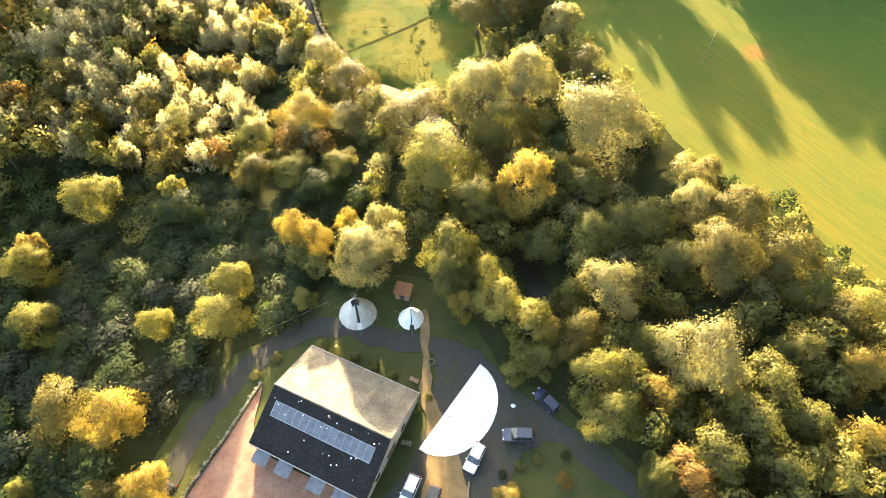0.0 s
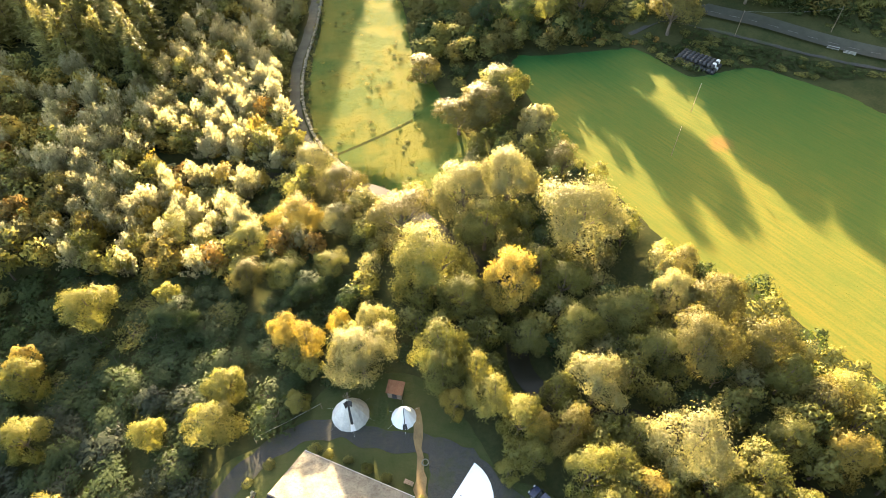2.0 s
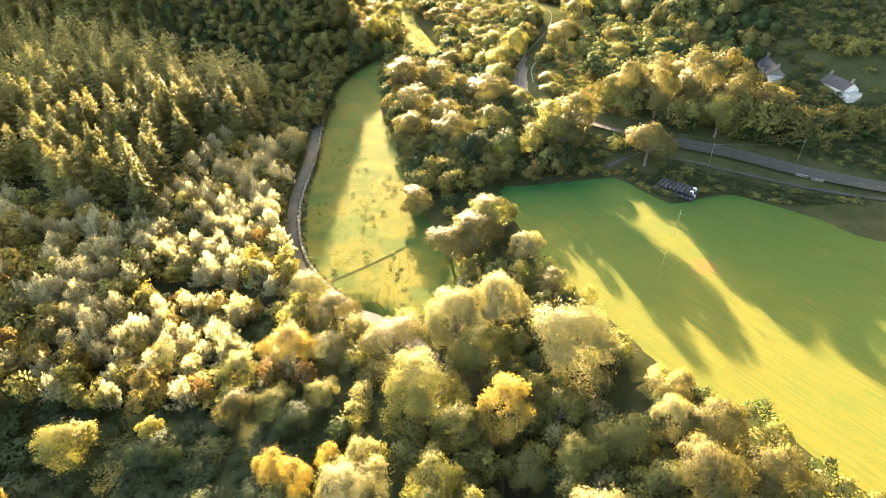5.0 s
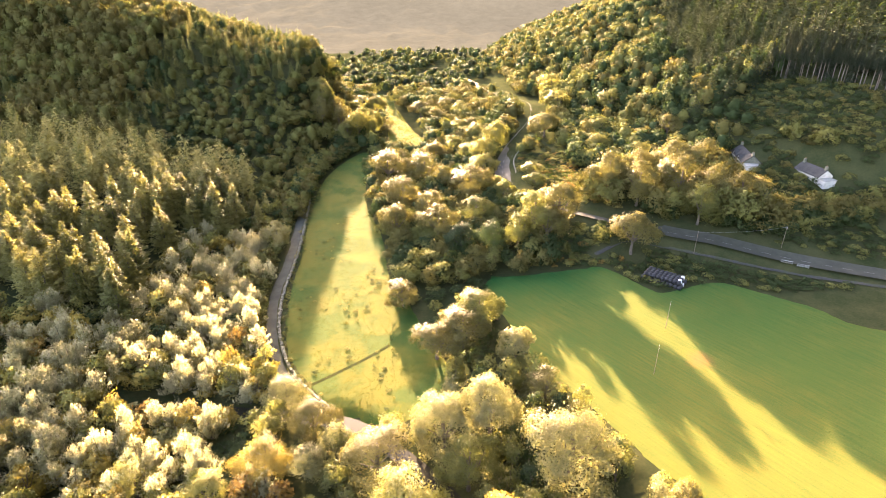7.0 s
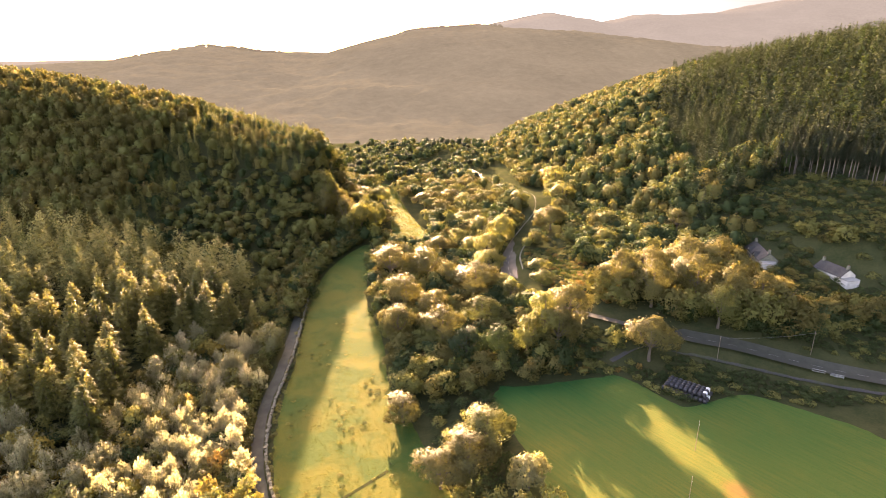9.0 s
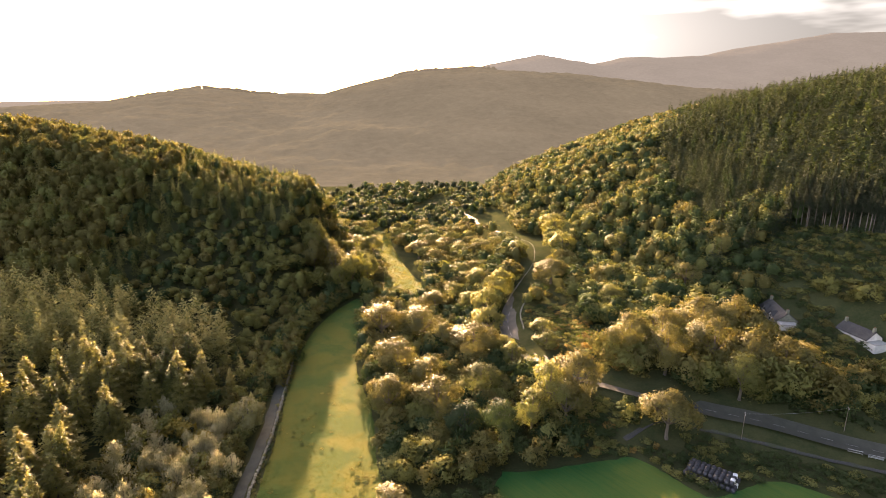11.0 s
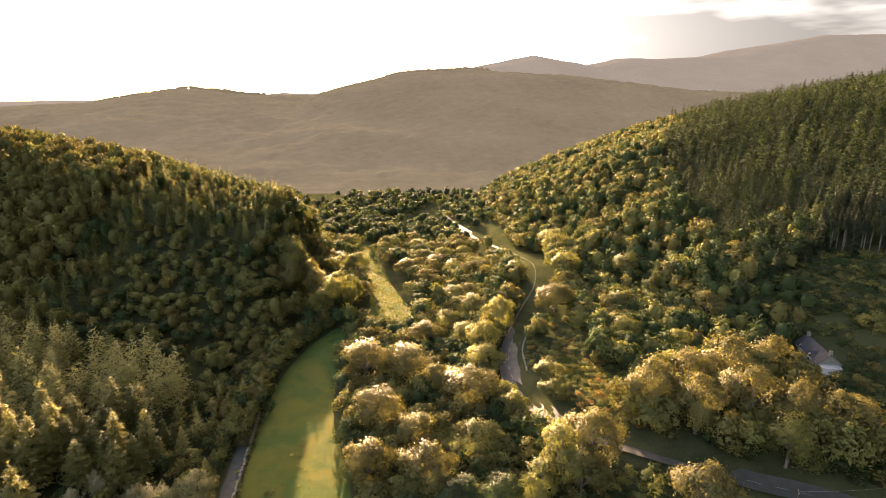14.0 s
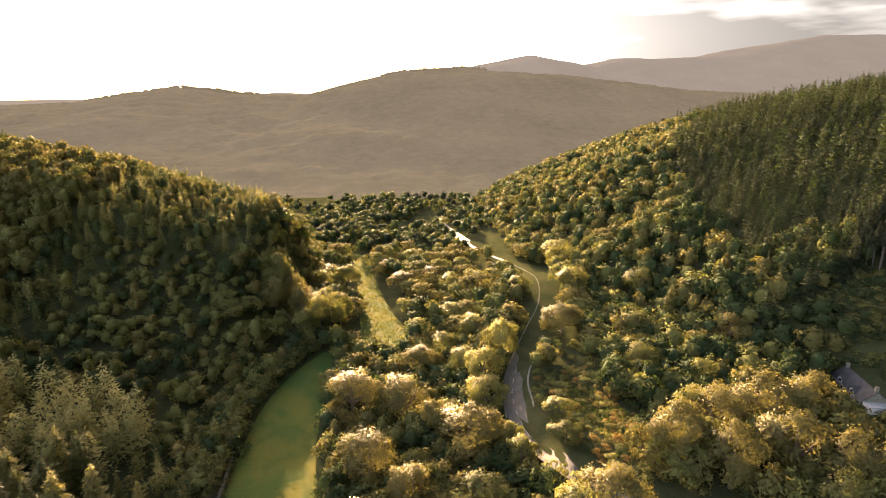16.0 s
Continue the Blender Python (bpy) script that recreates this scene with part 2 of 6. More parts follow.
def worn_gravel():
    """Dark gravel with earth and grass coming through in patches."""
    m, n, l, p = material("gravel")
    grain, blotch, patch = noise_node(n, l, 9.0, 3, 0.6), noise_node(n, l, 0.9, 5, 0.7), noise_node(n, l, 0.22, 5, 0.7)
    col = mix_color(n, l, ramp(n, l, grain, 0.35, 0.65), (0.030, 0.031, 0.029), (0.072, 0.071, 0.064))
    col = mix_color(n, l, math_node(n, l, "MULTIPLY", ramp(n, l, blotch, 0.48, 0.72), 0.6), col, (0.085, 0.070, 0.046))
    col = mix_color(n, l, math_node(n, l, "MULTIPLY", ramp(n, l, patch, 0.50, 0.68), 0.75), col, (0.046, 0.056, 0.024))
    l.new(col, p.inputs["Base Color"])
    p.inputs["Roughness"].default_value, p.inputs["Specular IOR Level"].default_value = 1.0, 0.05
    bump(n, l, p, grain, 0.7, 0.03)
    return m


GRAVEL = worn_gravel()
DIRT = surface("earth track", (0.13, 0.095, 0.05), (0.24, 0.17, 0.085), 0.3, 6.0, 1.0, 0.7, 0.04, spec=0.05)
ASPHALT = surface("asphalt", (0.036, 0.037, 0.028), (0.062, 0.062, 0.047), 0.3, 20.0, 0.65, 0.3, 0.01, spec=0.25)
LANE = surface("old lane tarmac", (0.046, 0.050, 0.040), (0.078, 0.081, 0.064), 0.3, 14.0, 0.95, 0.3, 0.02, spec=0.08)
STONE = surface("dry stone", (0.09, 0.095, 0.065), (0.21, 0.20, 0.15), 1.5, 8.0, 0.9, 0.6, 0.05)
LINE = surface("road paint", (0.20, 0.20, 0.18), (0.36, 0.36, 0.33), 2.0, 15.0, 0.6, 0.1, 0.01)
WHITEWASH = surface("white render", (0.46, 0.44, 0.39), (0.66, 0.63, 0.57), 0.8, 10.0, 0.85, 0.2, 0.02, obj=True)
CANVAS = surface("white canvas", (0.78, 0.80, 0.80), (0.86, 0.87, 0.86), 0.5, 3.0, 0.9, 0.25, 0.08, obj=True)
OLDCANVAS = surface("weathered canvas", (0.42, 0.42, 0.39), (0.60, 0.60, 0.56), 0.9, 4.0, 0.9, 0.3, 0.05, obj=True)
WOOD = surface("weathered wood", (0.14, 0.10, 0.07), (0.27, 0.21, 0.15), 3.0, 20.0, 0.8, 0.4, 0.02, obj=True)
BLACKWRAP = surface("black bale wrap", (0.012, 0.012, 0.014), (0.03, 0.03, 0.034), 3.0, 10.0, 0.6, 0.4, 0.03, obj=True, spec=0.6)
WHITEWRAP = surface("white bale wrap", (0.6, 0.6, 0.6), (0.75, 0.75, 0.74), 3.0, 10.0, 0.35, 0.3, 0.03, obj=True, spec=0.6)
RUST = surface("rusty sheet", (0.13, 0.055, 0.028), (0.22, 0.11, 0.06), 1.0, 9.0, 0.8, 0.4, 0.03, obj=True)
METAL = surface("grey metal", (0.30, 0.30, 0.30), (0.45, 0.45, 0.45), 2.0, 12.0, 0.45, 0.2, 0.01, metal=0.7, obj=True)
DARK = surface("dark cloth", (0.02, 0.02, 0.022), (0.05, 0.05, 0.05), 2.0, 12.0, 0.8, 0.2, 0.01, obj=True)


def corrugated(name, c1, c2, stain, pitch=0.15, obj=True):
    m, n, l, p = material(name)
    tc, wave = n.new("ShaderNodeTexCoord"), n.new("ShaderNodeTexWave")
    wave.inputs["Scale"].default_value = 0.314 / pitch
    l.new(tc.outputs["Object"], wave.inputs["Vector"])
    coarse, grain = noise_node(n, l, 0.35, 6, 0.7, obj), noise_node(n, l, 2.6, 5, 0.7, obj)
    col = mix_color(n, l, ramp(n, l, coarse, 0.35, 0.65), c1, c2)
    col = mix_color(n, l, math_node(n, l, "MULTIPLY", ramp(n, l, grain, 0.5, 0.72), 0.8), col, stain)
    l.new(col, p.inputs["Base Color"])
    p.inputs["Roughness"].default_value, p.inputs["Specular IOR Level"].default_value = 0.8, 0.15
    bump(n, l, p, math_node(n, l, "ADD", wave.outputs["Fac"], math_node(n, l, "MULTIPLY", grain, 0.5)), 0.5, 0.04)
    return m


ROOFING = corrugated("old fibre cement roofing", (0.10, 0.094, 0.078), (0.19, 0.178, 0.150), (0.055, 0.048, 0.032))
# the slope turned from the sun: the same roofing with shade painted in
SHADEROOF = corrugated("sheet roofing coloured as in shade", (0.010, 0.0105, 0.012), (0.019, 0.020, 0.022), (0.045, 0.042, 0.033))
SLATE = corrugated("slate roof", (0.030, 0.031, 0.031), (0.060, 0.058, 0.054), (0.06, 0.056, 0.042), 0.3)
PANEL = surface("clouded roof glazing", (0.06, 0.07, 0.09), (0.14, 0.16, 0.19), 1.2, 6.0, 0.35, 0.2, 0.01, obj=True, spec=0.6)


def brick_paving():
    m, n, l, p = material("brick paving")
    geo, br = n.new("ShaderNodeNewGeometry"), n.new("ShaderNodeTexBrick")
    br.inputs["Scale"].default_value, br.inputs["Mortar Size"].default_value = 2.2, 0.015
    br.inputs["Color1"].default_value, br.inputs["Color2"].default_value, br.inputs["Mortar"].default_value = rgb((0.20, 0.080, 0.050)), rgb((0.27, 0.125, 0.078)), rgb((0.19, 0.14, 0.11))
    rot = n.new("ShaderNodeMapping")
    rot.inputs["Rotation"].default_value = (0, 0, radians(23.5))
    l.new(geo.outputs["Position"], rot.inputs["Vector"])
    l.new(rot.outputs[0], br.inputs["Vector"])
    coarse = noise_node(n, l, 0.4, 5, 0.7)
    l.new(mix_color(n, l, math_node(n, l, "MULTIPLY", ramp(n, l, coarse, 0.4, 0.7), 0.6), br.outputs["Color"], (0.36, 0.25, 0.17)), p.inputs["Base Color"])
    p.inputs["Roughness"].default_value = 0.85
    bump(n, l, p, br.outputs["Fac"], -0.4, 0.02)
    return m


PAVING = brick_paving()


def paint(name, c, rough=0.25, metal=0.0):
    m, n, l, p = material(name)
    dirt = ramp(n, l, noise_node(n, l, 3.0, 5, 0.7, True), 0.45, 0.8)
    l.new(mix_color(n, l, math_node(n, l, "MULTIPLY", dirt, 0.25), c, (0.16, 0.14, 0.11)), p.inputs["Base Color"])
    p.inputs["Roughness"].default_value, p.inputs["Metallic"].default_value = rough, metal
    p.inputs["Coat Weight"].default_value = 0.6
    return m


WHITEPAINT, GREYPAINT, BLUEPAINT, BLACKPAINT = paint("white car paint", (0.72, 0.73, 0.75)), paint("slate blue car paint", (0.050, 0.060, 0.080)), paint("dark blue car paint", (0.014, 0.022, 0.055)), paint("black car paint", (0.02, 0.02, 0.023))
GLASS = surface("dark window glass", (0.015, 0.02, 0.025), (0.03, 0.035, 0.04), 1.0, 4.0, 0.05, 0.0, 0.01, obj=True, spec=0.8)
RUBBER = surface("tyre rubber", (0.015, 0.015, 0.015), (0.03, 0.03, 0.03), 3.0, 20.0, 0.85, 0.2, 0.01, obj=True)
LAMPGLASS = surface("clear lamp glass", (0.5, 0.5, 0.5), (0.65, 0.65, 0.65), 4.0, 20.0, 0.15, 0.1, 0.01, obj=True, spec=0.7)
REDGLASS = surface("red lamp glass", (0.25, 0.01, 0.01), (0.35, 0.02, 0.02), 4.0, 20.0, 0.2, 0.1, 0.01, obj=True, spec=0.7)


# ---- helpers of this scene ----
def smooth(a, b, x):
    u = np.clip((np.asarray(x, float) - a) / (b - a), 0, 1)
    return u * u * (3 - 2 * u)


RIVER_LINE = [(-60, 112), (-32, 108), (-14, 104), (-2, 94), (9, 80), (15, 66), (16, 54), (24, 46), (36, 44), (60, 30), (100, 4)]
BROOK_LINE = [(44, 82), (40, 76), (36, 71)]


def to_line(x, y, line):
    best = np.full(np.shape(x), 1e9)
    for (ax, ay), (bx, by) in zip(line, line[1:]):
        u = np.clip(((x - ax) * (bx - ax) + (y - ay) * (by - ay)) / ((bx - ax) ** 2 + (by - ay) ** 2), 0, 1)
        best = np.minimum(best, np.hypot(x - ax - u * (bx - ax), y - ay - u * (by - ay)))
    return best


def height(x, y):
    """The land: a flat valley floor, a wooded spur each side, a road terrace, far ridges."""
    x, y = np.asarray(x, float), np.asarray(y, float)
    xl = np.interp(y, [-200, 60, 100, 180, 250, 300, 350, 400, 430, 460, 490, 520, 600], [-75, -60, -48, -48, -42, -36, -36, -34, -35, -43, -64, -114, -320])
    top = np.interp(y, [-200, 60, 130, 200, 280, 370, 420, 470, 540, 620], [14, 30, 46, 62, 64, 77, 77, 58, 20, 0])
    bank = np.interp(y, [270, 320, 350, 400, 440, 480, 520], [0, 10, 22, 25, 22, 12, 0])
    dl = np.maximum(xl - x, 0)
    bank = bank + 10 * np.exp(-(((x + 57) / 14) ** 2) - ((y - 375) / 38) ** 2)
    z = (top * (1 - np.exp(-dl / 190)) + bank) * (1 - np.exp(-((dl / 15) ** 2)))
    xr = np.interp(y, [-300, 0, 100, 200, 250, 300, 350, 450, 500, 540, 580, 620, 670, 760, 900], [420, 330, 260, 160, 122, 100, 88, 76, 68, 62, 64, 84, 150, 300, 560])
    dr = np.maximum(x - xr, 0)
    z = z + 140 * (1 - np.exp(-dr / 270)) * (1 - np.exp(-((dr / 15) ** 2))) * smooth(1100, 700, y) * smooth(-250, 150, y)
    z = z + np.interp(y, [380, 440, 500, 540], [0, 8, 4, 0]) * (1 - np.exp(-((dr / 22) ** 2)))
    z = z + 5.5 * smooth(102, 138, x) * smooth(186, 214, y) * smooth(330, 270, y)
    edge = 170 - 0.22 * (x - 45)
    z = z + 9 * smooth(0, 42, y - edge) * smooth(28, 52, x) * smooth(420, 300, y)
    z = z + 7 * smooth(300, 360, y) * smooth(30, 80, x) * smooth(560, 430, y)
    near = np.interp(x, [-1600, -1018, -763, -620, -530, -450, -370, -206, -114, 40, 194, 477, 806, 1500], [56, 64, 76, 100, 112, 106, 96, 95, 122, 156, 165, 148, 112, 90])
    z = z + near * smooth(620, 1680, y) * (1 - 0.55 * smooth(1700, 2300, y))
    far = np.interp(x, [-3000, 0, 518, 757, 1035, 1220, 1685, 2095, 2375, 2700, 4000], [20, 60, 195, 250, 205, 246, 255, 332, 376, 390, 360])
    z = z + far * smooth(2100, 3300, y) * (1 - 0.4 * smooth(3350, 4200, y))
    z = z - 1.6 * np.exp(-((to_line(x, y, RIVER_LINE) / 4.0) ** 2)) - 1.4 * np.exp(-((to_line(x, y, BROOK_LINE) / 3.0) ** 2))
    return z


def hz(x, y):
    return float(height(x, y))


def finish(name, bm, mat, parent=None, label="", soft=False):
    me = bpy.data.meshes.new(name)
    bm.to_mesh(me)
    bm.free()
    for m in mat if isinstance(mat, (list, tuple)) else [mat]:
        me.materials.append(m)
    if soft:
        me.polygons.foreach_set("use_smooth", np.ones(len(me.polygons), bool))
    ob = new(name, me)
    if parent:
        ob.parent = parent
    if label:
        ob["label"] = label
    return ob


def part(name, bm, mat, parent, label="", soft=False):
    return finish(name, bm, mat, parent, label, soft)


def thing(name, label, category, x, y, z=None, turn=0.0, group="", tilt=(0, 0)):
    ob = new(name)
    ob.matrix_basis = pose(x, y, hz(x, y) if z is None else z, tilt[0], tilt[1], turn)
    return tagged(ob, label, category, group)


def box(bm, x0, x1, y0, y1, z0, z1, bevel=0.0):
    m = Matrix.LocRotScale(((x0 + x1) / 2, (y0 + y1) / 2, (z0 + z1) / 2), None, (x1 - x0, y1 - y0, z1 - z0))
    made = bmesh.ops.create_cube(bm, size=1, matrix=m)
    if bevel:
        edges = list({e for v in made["verts"] for e in v.link_edges})
        bmesh.ops.bevel(bm, geom=edges, offset=bevel, segments=2, affect="EDGES", profile=0.5)
    return bm


def prism(bm, outline, depth, m=None):
    """An outline in x and z, drawn out along y from 0 to depth."""
    a = [bm.verts.new((x, 0, z)) for x, z in outline]
    b = [bm.verts.new((x, depth, z)) for x, z in outline]
    bm.faces.new(a), bm.faces.new(b[::-1])
    for k in range(len(a)):
        bm.faces.new((a[k], b[k], b[k - 1], a[k - 1]))
    if m:
        bmesh.ops.transform(bm, matrix=m, verts=a + b)
    bmesh.ops.recalc_face_normals(bm, faces=bm.faces[:])
    return bm


def tube(bm, p, q, r0, r1, sides=7):
    p, q = Vector(p), Vector(q)
    turn = (q - p).to_track_quat("Z", "Y").to_matrix()
    rings = []
    for c, r in ((p, r0), (q, r1)):
        rings.append([bm.verts.new(c + turn @ Vector((r * math.cos(a), r * math.sin(a), 0))) for a in np.arange(sides) * 2 * math.pi / sides])
    for k in range(sides):
        bm.faces.new((rings[0][k - 1], rings[0][k], rings[1][k], rings[1][k - 1]))
    bm.faces.new(rings[0][::-1]), bm.faces.new(rings[1])
    return bm


def mesh_from(name, verts, size, mat, normals=None):
    """A mesh of loose faces, each of that many corners, from rows of points."""
    verts = np.ascontiguousarray(verts, dtype=np.float32).reshape(-1, 3)
    count = len(verts) // size
    me = bpy.data.meshes.new(name)
    me.vertices.add(len(verts)), me.loops.add(len(verts)), me.polygons.add(count)
    me.vertices.foreach_set("co", verts.ravel())
    me.loops.foreach_set("vertex_index", np.arange(len(verts), dtype=np.int32))
    me.polygons.foreach_set("loop_start", np.arange(0, len(verts), size, dtype=np.int32))
    me.polygons.foreach_set("loop_total", np.full(count, size, dtype=np.int32))
    me.materials.append(mat)
    me.update(calc_edges=True)
    if normals is not None:
        me.polygons.foreach_set("use_smooth", np.ones(count, bool))
        me.normals_split_custom_set_from_vertices(normals.reshape(-1, 3).astype(np.float32).tolist())
    return me


def inside(x, y, poly):
    x, y = np.asarray(x, float), np.asarray(y, float)
    odd = np.zeros(x.shape, bool)
    for (ax, ay), (bx, by) in zip(poly, poly[1:] + poly[:1]):
        if ay != by:
            odd ^= ((ay > y) != (by > y)) & (x < (bx - ax) * (y - ay) / (by - ay) + ax)
    return odd


def curve_points(line, step=2.0):
    """A smooth line through the given points."""
    p = np.array(line, float)
    p = np.vstack([2 * p[0] - p[1], p, 2 * p[-1] - p[-2]])
    out = []
    for k in range(1, len(p) - 2):
        count = max(2, int(np.hypot(*(p[k + 1] - p[k])) / step))
        u = np.arange(count)[:, None] / count
        out.append(0.5 * (2 * p[k] + (p[k + 1] - p[k - 1]) * u + (2 * p[k - 1] - 5 * p[k] + 4 * p[k + 1] - p[k + 2]) * u**2 + (3 * p[k] - p[k - 1] - 3 * p[k + 1] + p[k + 2]) * u**3))
    out.append(p[-2:-1])
    return np.vstack(out)


def drape(name, poly, mat, lift, step=3.0, ragged=0.0, label="", category=""):
    """A sheet of ground cover inside an outline, laid on the land."""
    edge = curve_points(poly + poly[:1], 1.5)[:-1]
    if ragged:
        edge = edge + np.array([[noise.noise(Vector((x * 0.4, y * 0.4, 3))), noise.noise(Vector((x * 0.4, y * 0.4, 9)))] for x, y in edge]) * ragged
    lo, hi = edge.min(0), edge.max(0)
    gx, gy = np.meshgrid(np.arange(lo[0], hi[0], step), np.arange(lo[1], hi[1], step))
    keep = inside(gx, gy, [tuple(p) for p in edge])
    pts = [Vector(p) for p in edge] + [Vector((a, b)) for a, b in zip(gx[keep], gy[keep])]
    co, _, tris, *_ = geom.delaunay_2d_cdt(pts, [(k, (k + 1) % len(edge)) for k in range(len(edge))], [], 1, 1e-4)
    xy = np.array([(v.x, v.y) for v in co])
    z = height(xy[:, 0], xy[:, 1]) + lift
    me = bpy.data.meshes.new(name)
    me.from_pydata(np.column_stack([xy, z]).tolist(), [], tris)
    me.materials.append(mat)
    ob = new(name, me)
    if me.polygons and me.polygons[0].normal.z < 0:
        me.flip_normals()
    return tagged(ob, label, category, "", "structure")


def ribbon(name, line, width, mat, lift, label="", category="", level=None, step=2.0, crown=0.0, ragged=0.0):
    p = curve_points(line, step)
    d = np.gradient(p, axis=0)
    nrm = np.column_stack([-d[:, 1], d[:, 0]]) / np.hypot(d[:, 0], d[:, 1])[:, None]
    bm = bmesh.new()
    rows = []
    for off in np.linspace(-0.5, 0.5, 5):
        wobble = np.array([1 + ragged * noise.noise(Vector((x * 0.35, y * 0.35, off * 9))) for x, y in p])[:, None]
        q = p + nrm * off * width * wobble
        base = height(p[:, 0], p[:, 1]) if level is None else np.full(len(p), level)
        ground = np.maximum(base, height(q[:, 0], q[:, 1])) if level is None else base
        rows.append([bm.verts.new((a, b, c + lift + crown * (0.25 - off * off))) for (a, b), c in zip(q, ground)])
    for a, b in zip(rows, rows[1:]):
        for k in range(len(p) - 1):
            bm.faces.new((a[k], a[k + 1], b[k + 1], b[k])[::-1])
    ob = finish(name, bm, mat, soft=True)
    return tagged(ob, label, category, "", "structure")


# ---- the land ----
def spread(parts):
    return np.unique(np.concatenate([np.arange(a, b, s) for a, b, s in parts]))


gx = spread([(-4600, -900, 120), (-900, -260, 20), (-260, 340, 3.0), (340, 900, 20), (900, 4700, 120)])
gy = spread([(-1500, -80, 60), (-80, 480, 3.0), (480, 661, 10)])
X, Y = np.meshgrid(gx, gy)
Z = height(X, Y)
rough_land = np.array([noise.fractal(Vector((x * 0.004, y * 0.004, 0)), 1.0, 2.0, 4) for x, y in zip(X.ravel(), Y.ravel())]).reshape(X.shape)
Z = Z + np.minimum(Z, 6) / 6 * rough_land * 1.2 * smooth(640, 500, Y)
nx, ny = len(gx), len(gy)
me = bpy.data.meshes.new("ground")
idx = np.arange(nx * ny).reshape(ny, nx)
quads = np.stack([idx[:-1, :-1], idx[:-1, 1:], idx[1:, 1:], idx[1:, :-1]], -1).reshape(-1, 4)
me.vertices.add(nx * ny), me.loops.add(quads.size), me.polygons.add(len(quads))
me.vertices.foreach_set("co", np.stack([X, Y, Z], -1).astype(np.float32).ravel())
me.loops.foreach_set("vertex_index", quads.ravel().astype(np.int32))
me.polygons.foreach_set("loop_start", np.arange(0, quads.size, 4, dtype=np.int32))
me.polygons.foreach_set("loop_total", np.full(len(quads), 4, dtype=np.int32))
me.polygons.foreach_set("use_smooth", np.ones(len(quads), bool))
me.update(calc_edges=True)
me.materials.append(FLOOR)
tagged(new("ground", me), "dark leaf-littered valley floor and wooded hillsides", "ground", "", "structure")

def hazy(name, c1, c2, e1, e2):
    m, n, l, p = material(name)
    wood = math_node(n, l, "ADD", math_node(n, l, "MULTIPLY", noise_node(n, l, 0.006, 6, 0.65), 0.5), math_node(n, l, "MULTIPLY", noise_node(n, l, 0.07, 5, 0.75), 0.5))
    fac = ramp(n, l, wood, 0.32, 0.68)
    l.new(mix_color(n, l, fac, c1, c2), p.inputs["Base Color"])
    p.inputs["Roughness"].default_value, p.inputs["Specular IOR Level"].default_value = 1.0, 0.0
    # distance haze is painted in as a faint glow of the hillside
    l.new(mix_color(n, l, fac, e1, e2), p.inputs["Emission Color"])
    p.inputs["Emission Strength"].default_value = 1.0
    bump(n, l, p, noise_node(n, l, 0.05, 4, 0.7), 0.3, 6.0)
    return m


# the last two colours of each are painted haze, greyer for the mountain
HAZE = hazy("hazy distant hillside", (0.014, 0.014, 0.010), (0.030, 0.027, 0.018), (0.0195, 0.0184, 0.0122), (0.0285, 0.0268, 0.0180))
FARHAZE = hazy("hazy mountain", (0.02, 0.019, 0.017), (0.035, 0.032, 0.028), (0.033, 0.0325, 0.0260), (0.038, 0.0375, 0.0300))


def backdrop(name, gx, gy, mat, label):
    """Far hills with a tree-ragged surface."""
    X, Y = np.meshgrid(gx, gy)
    rough_land = np.array([noise.fractal(Vector((x * 0.004, y * 0.004, 0)), 1.0, 2.0, 4) for x, y in zip(X.ravel(), Y.ravel())]).reshape(X.shape)
    crowns = np.array([noise.noise(Vector((x * 0.05, y * 0.05, 5))) for x, y in zip(X.ravel(), Y.ravel())]).reshape(X.shape)
    Z = height(X, Y) + rough_land * np.interp(Y, [640, 1000, 1500, 1650, 2400, 5000], [0, 14, 5, 2, 10, 8]) + crowns * 5 * smooth(660, 760, Y) * smooth(2400, 1900, Y)
    nx, ny = len(gx), len(gy)
    idx = np.arange(nx * ny).reshape(ny, nx)
    quads = np.stack([idx[:-1, :-1], idx[:-1, 1:], idx[1:, 1:], idx[1:, :-1]], -1).reshape(-1, 4)
    me = bpy.data.meshes.new(name)
    me.from_pydata(np.stack([X, Y, Z], -1).reshape(-1, 3).tolist(), [], quads.tolist())
    me.materials.append(mat)
    me.polygons.foreach_set("use_smooth", np.ones(len(quads), bool))
    tagged(new(name, me), label, "hills", "", "structure")


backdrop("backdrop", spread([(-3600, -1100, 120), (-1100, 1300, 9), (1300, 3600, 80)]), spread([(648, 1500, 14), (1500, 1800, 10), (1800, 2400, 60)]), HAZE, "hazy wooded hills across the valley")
backdrop("backdrop", spread([(-4600, 200, 150), (200, 3200, 24), (3200, 4700, 100)]), spread([(2300, 2900, 90), (2900, 3500, 30), (3500, 4700, 120)]), FARHAZE, "bare mountain ridge in the distance, greyed by painted haze")

FIELD = [(27, 166), (37, 166), (57, 169), (66, 168), (76, 153), (84, 154), (98, 157), (110, 148), (119, 140), (127, 130), (165, 112), (175, 60), (120, 24), (90, 34), (78, 51), (71, 60), (65, 71), (57, 77), (53, 82), (49, 87), (46, 94), (40, 107), (32, 117), (31, 126), (28, 141), (24, 158)]
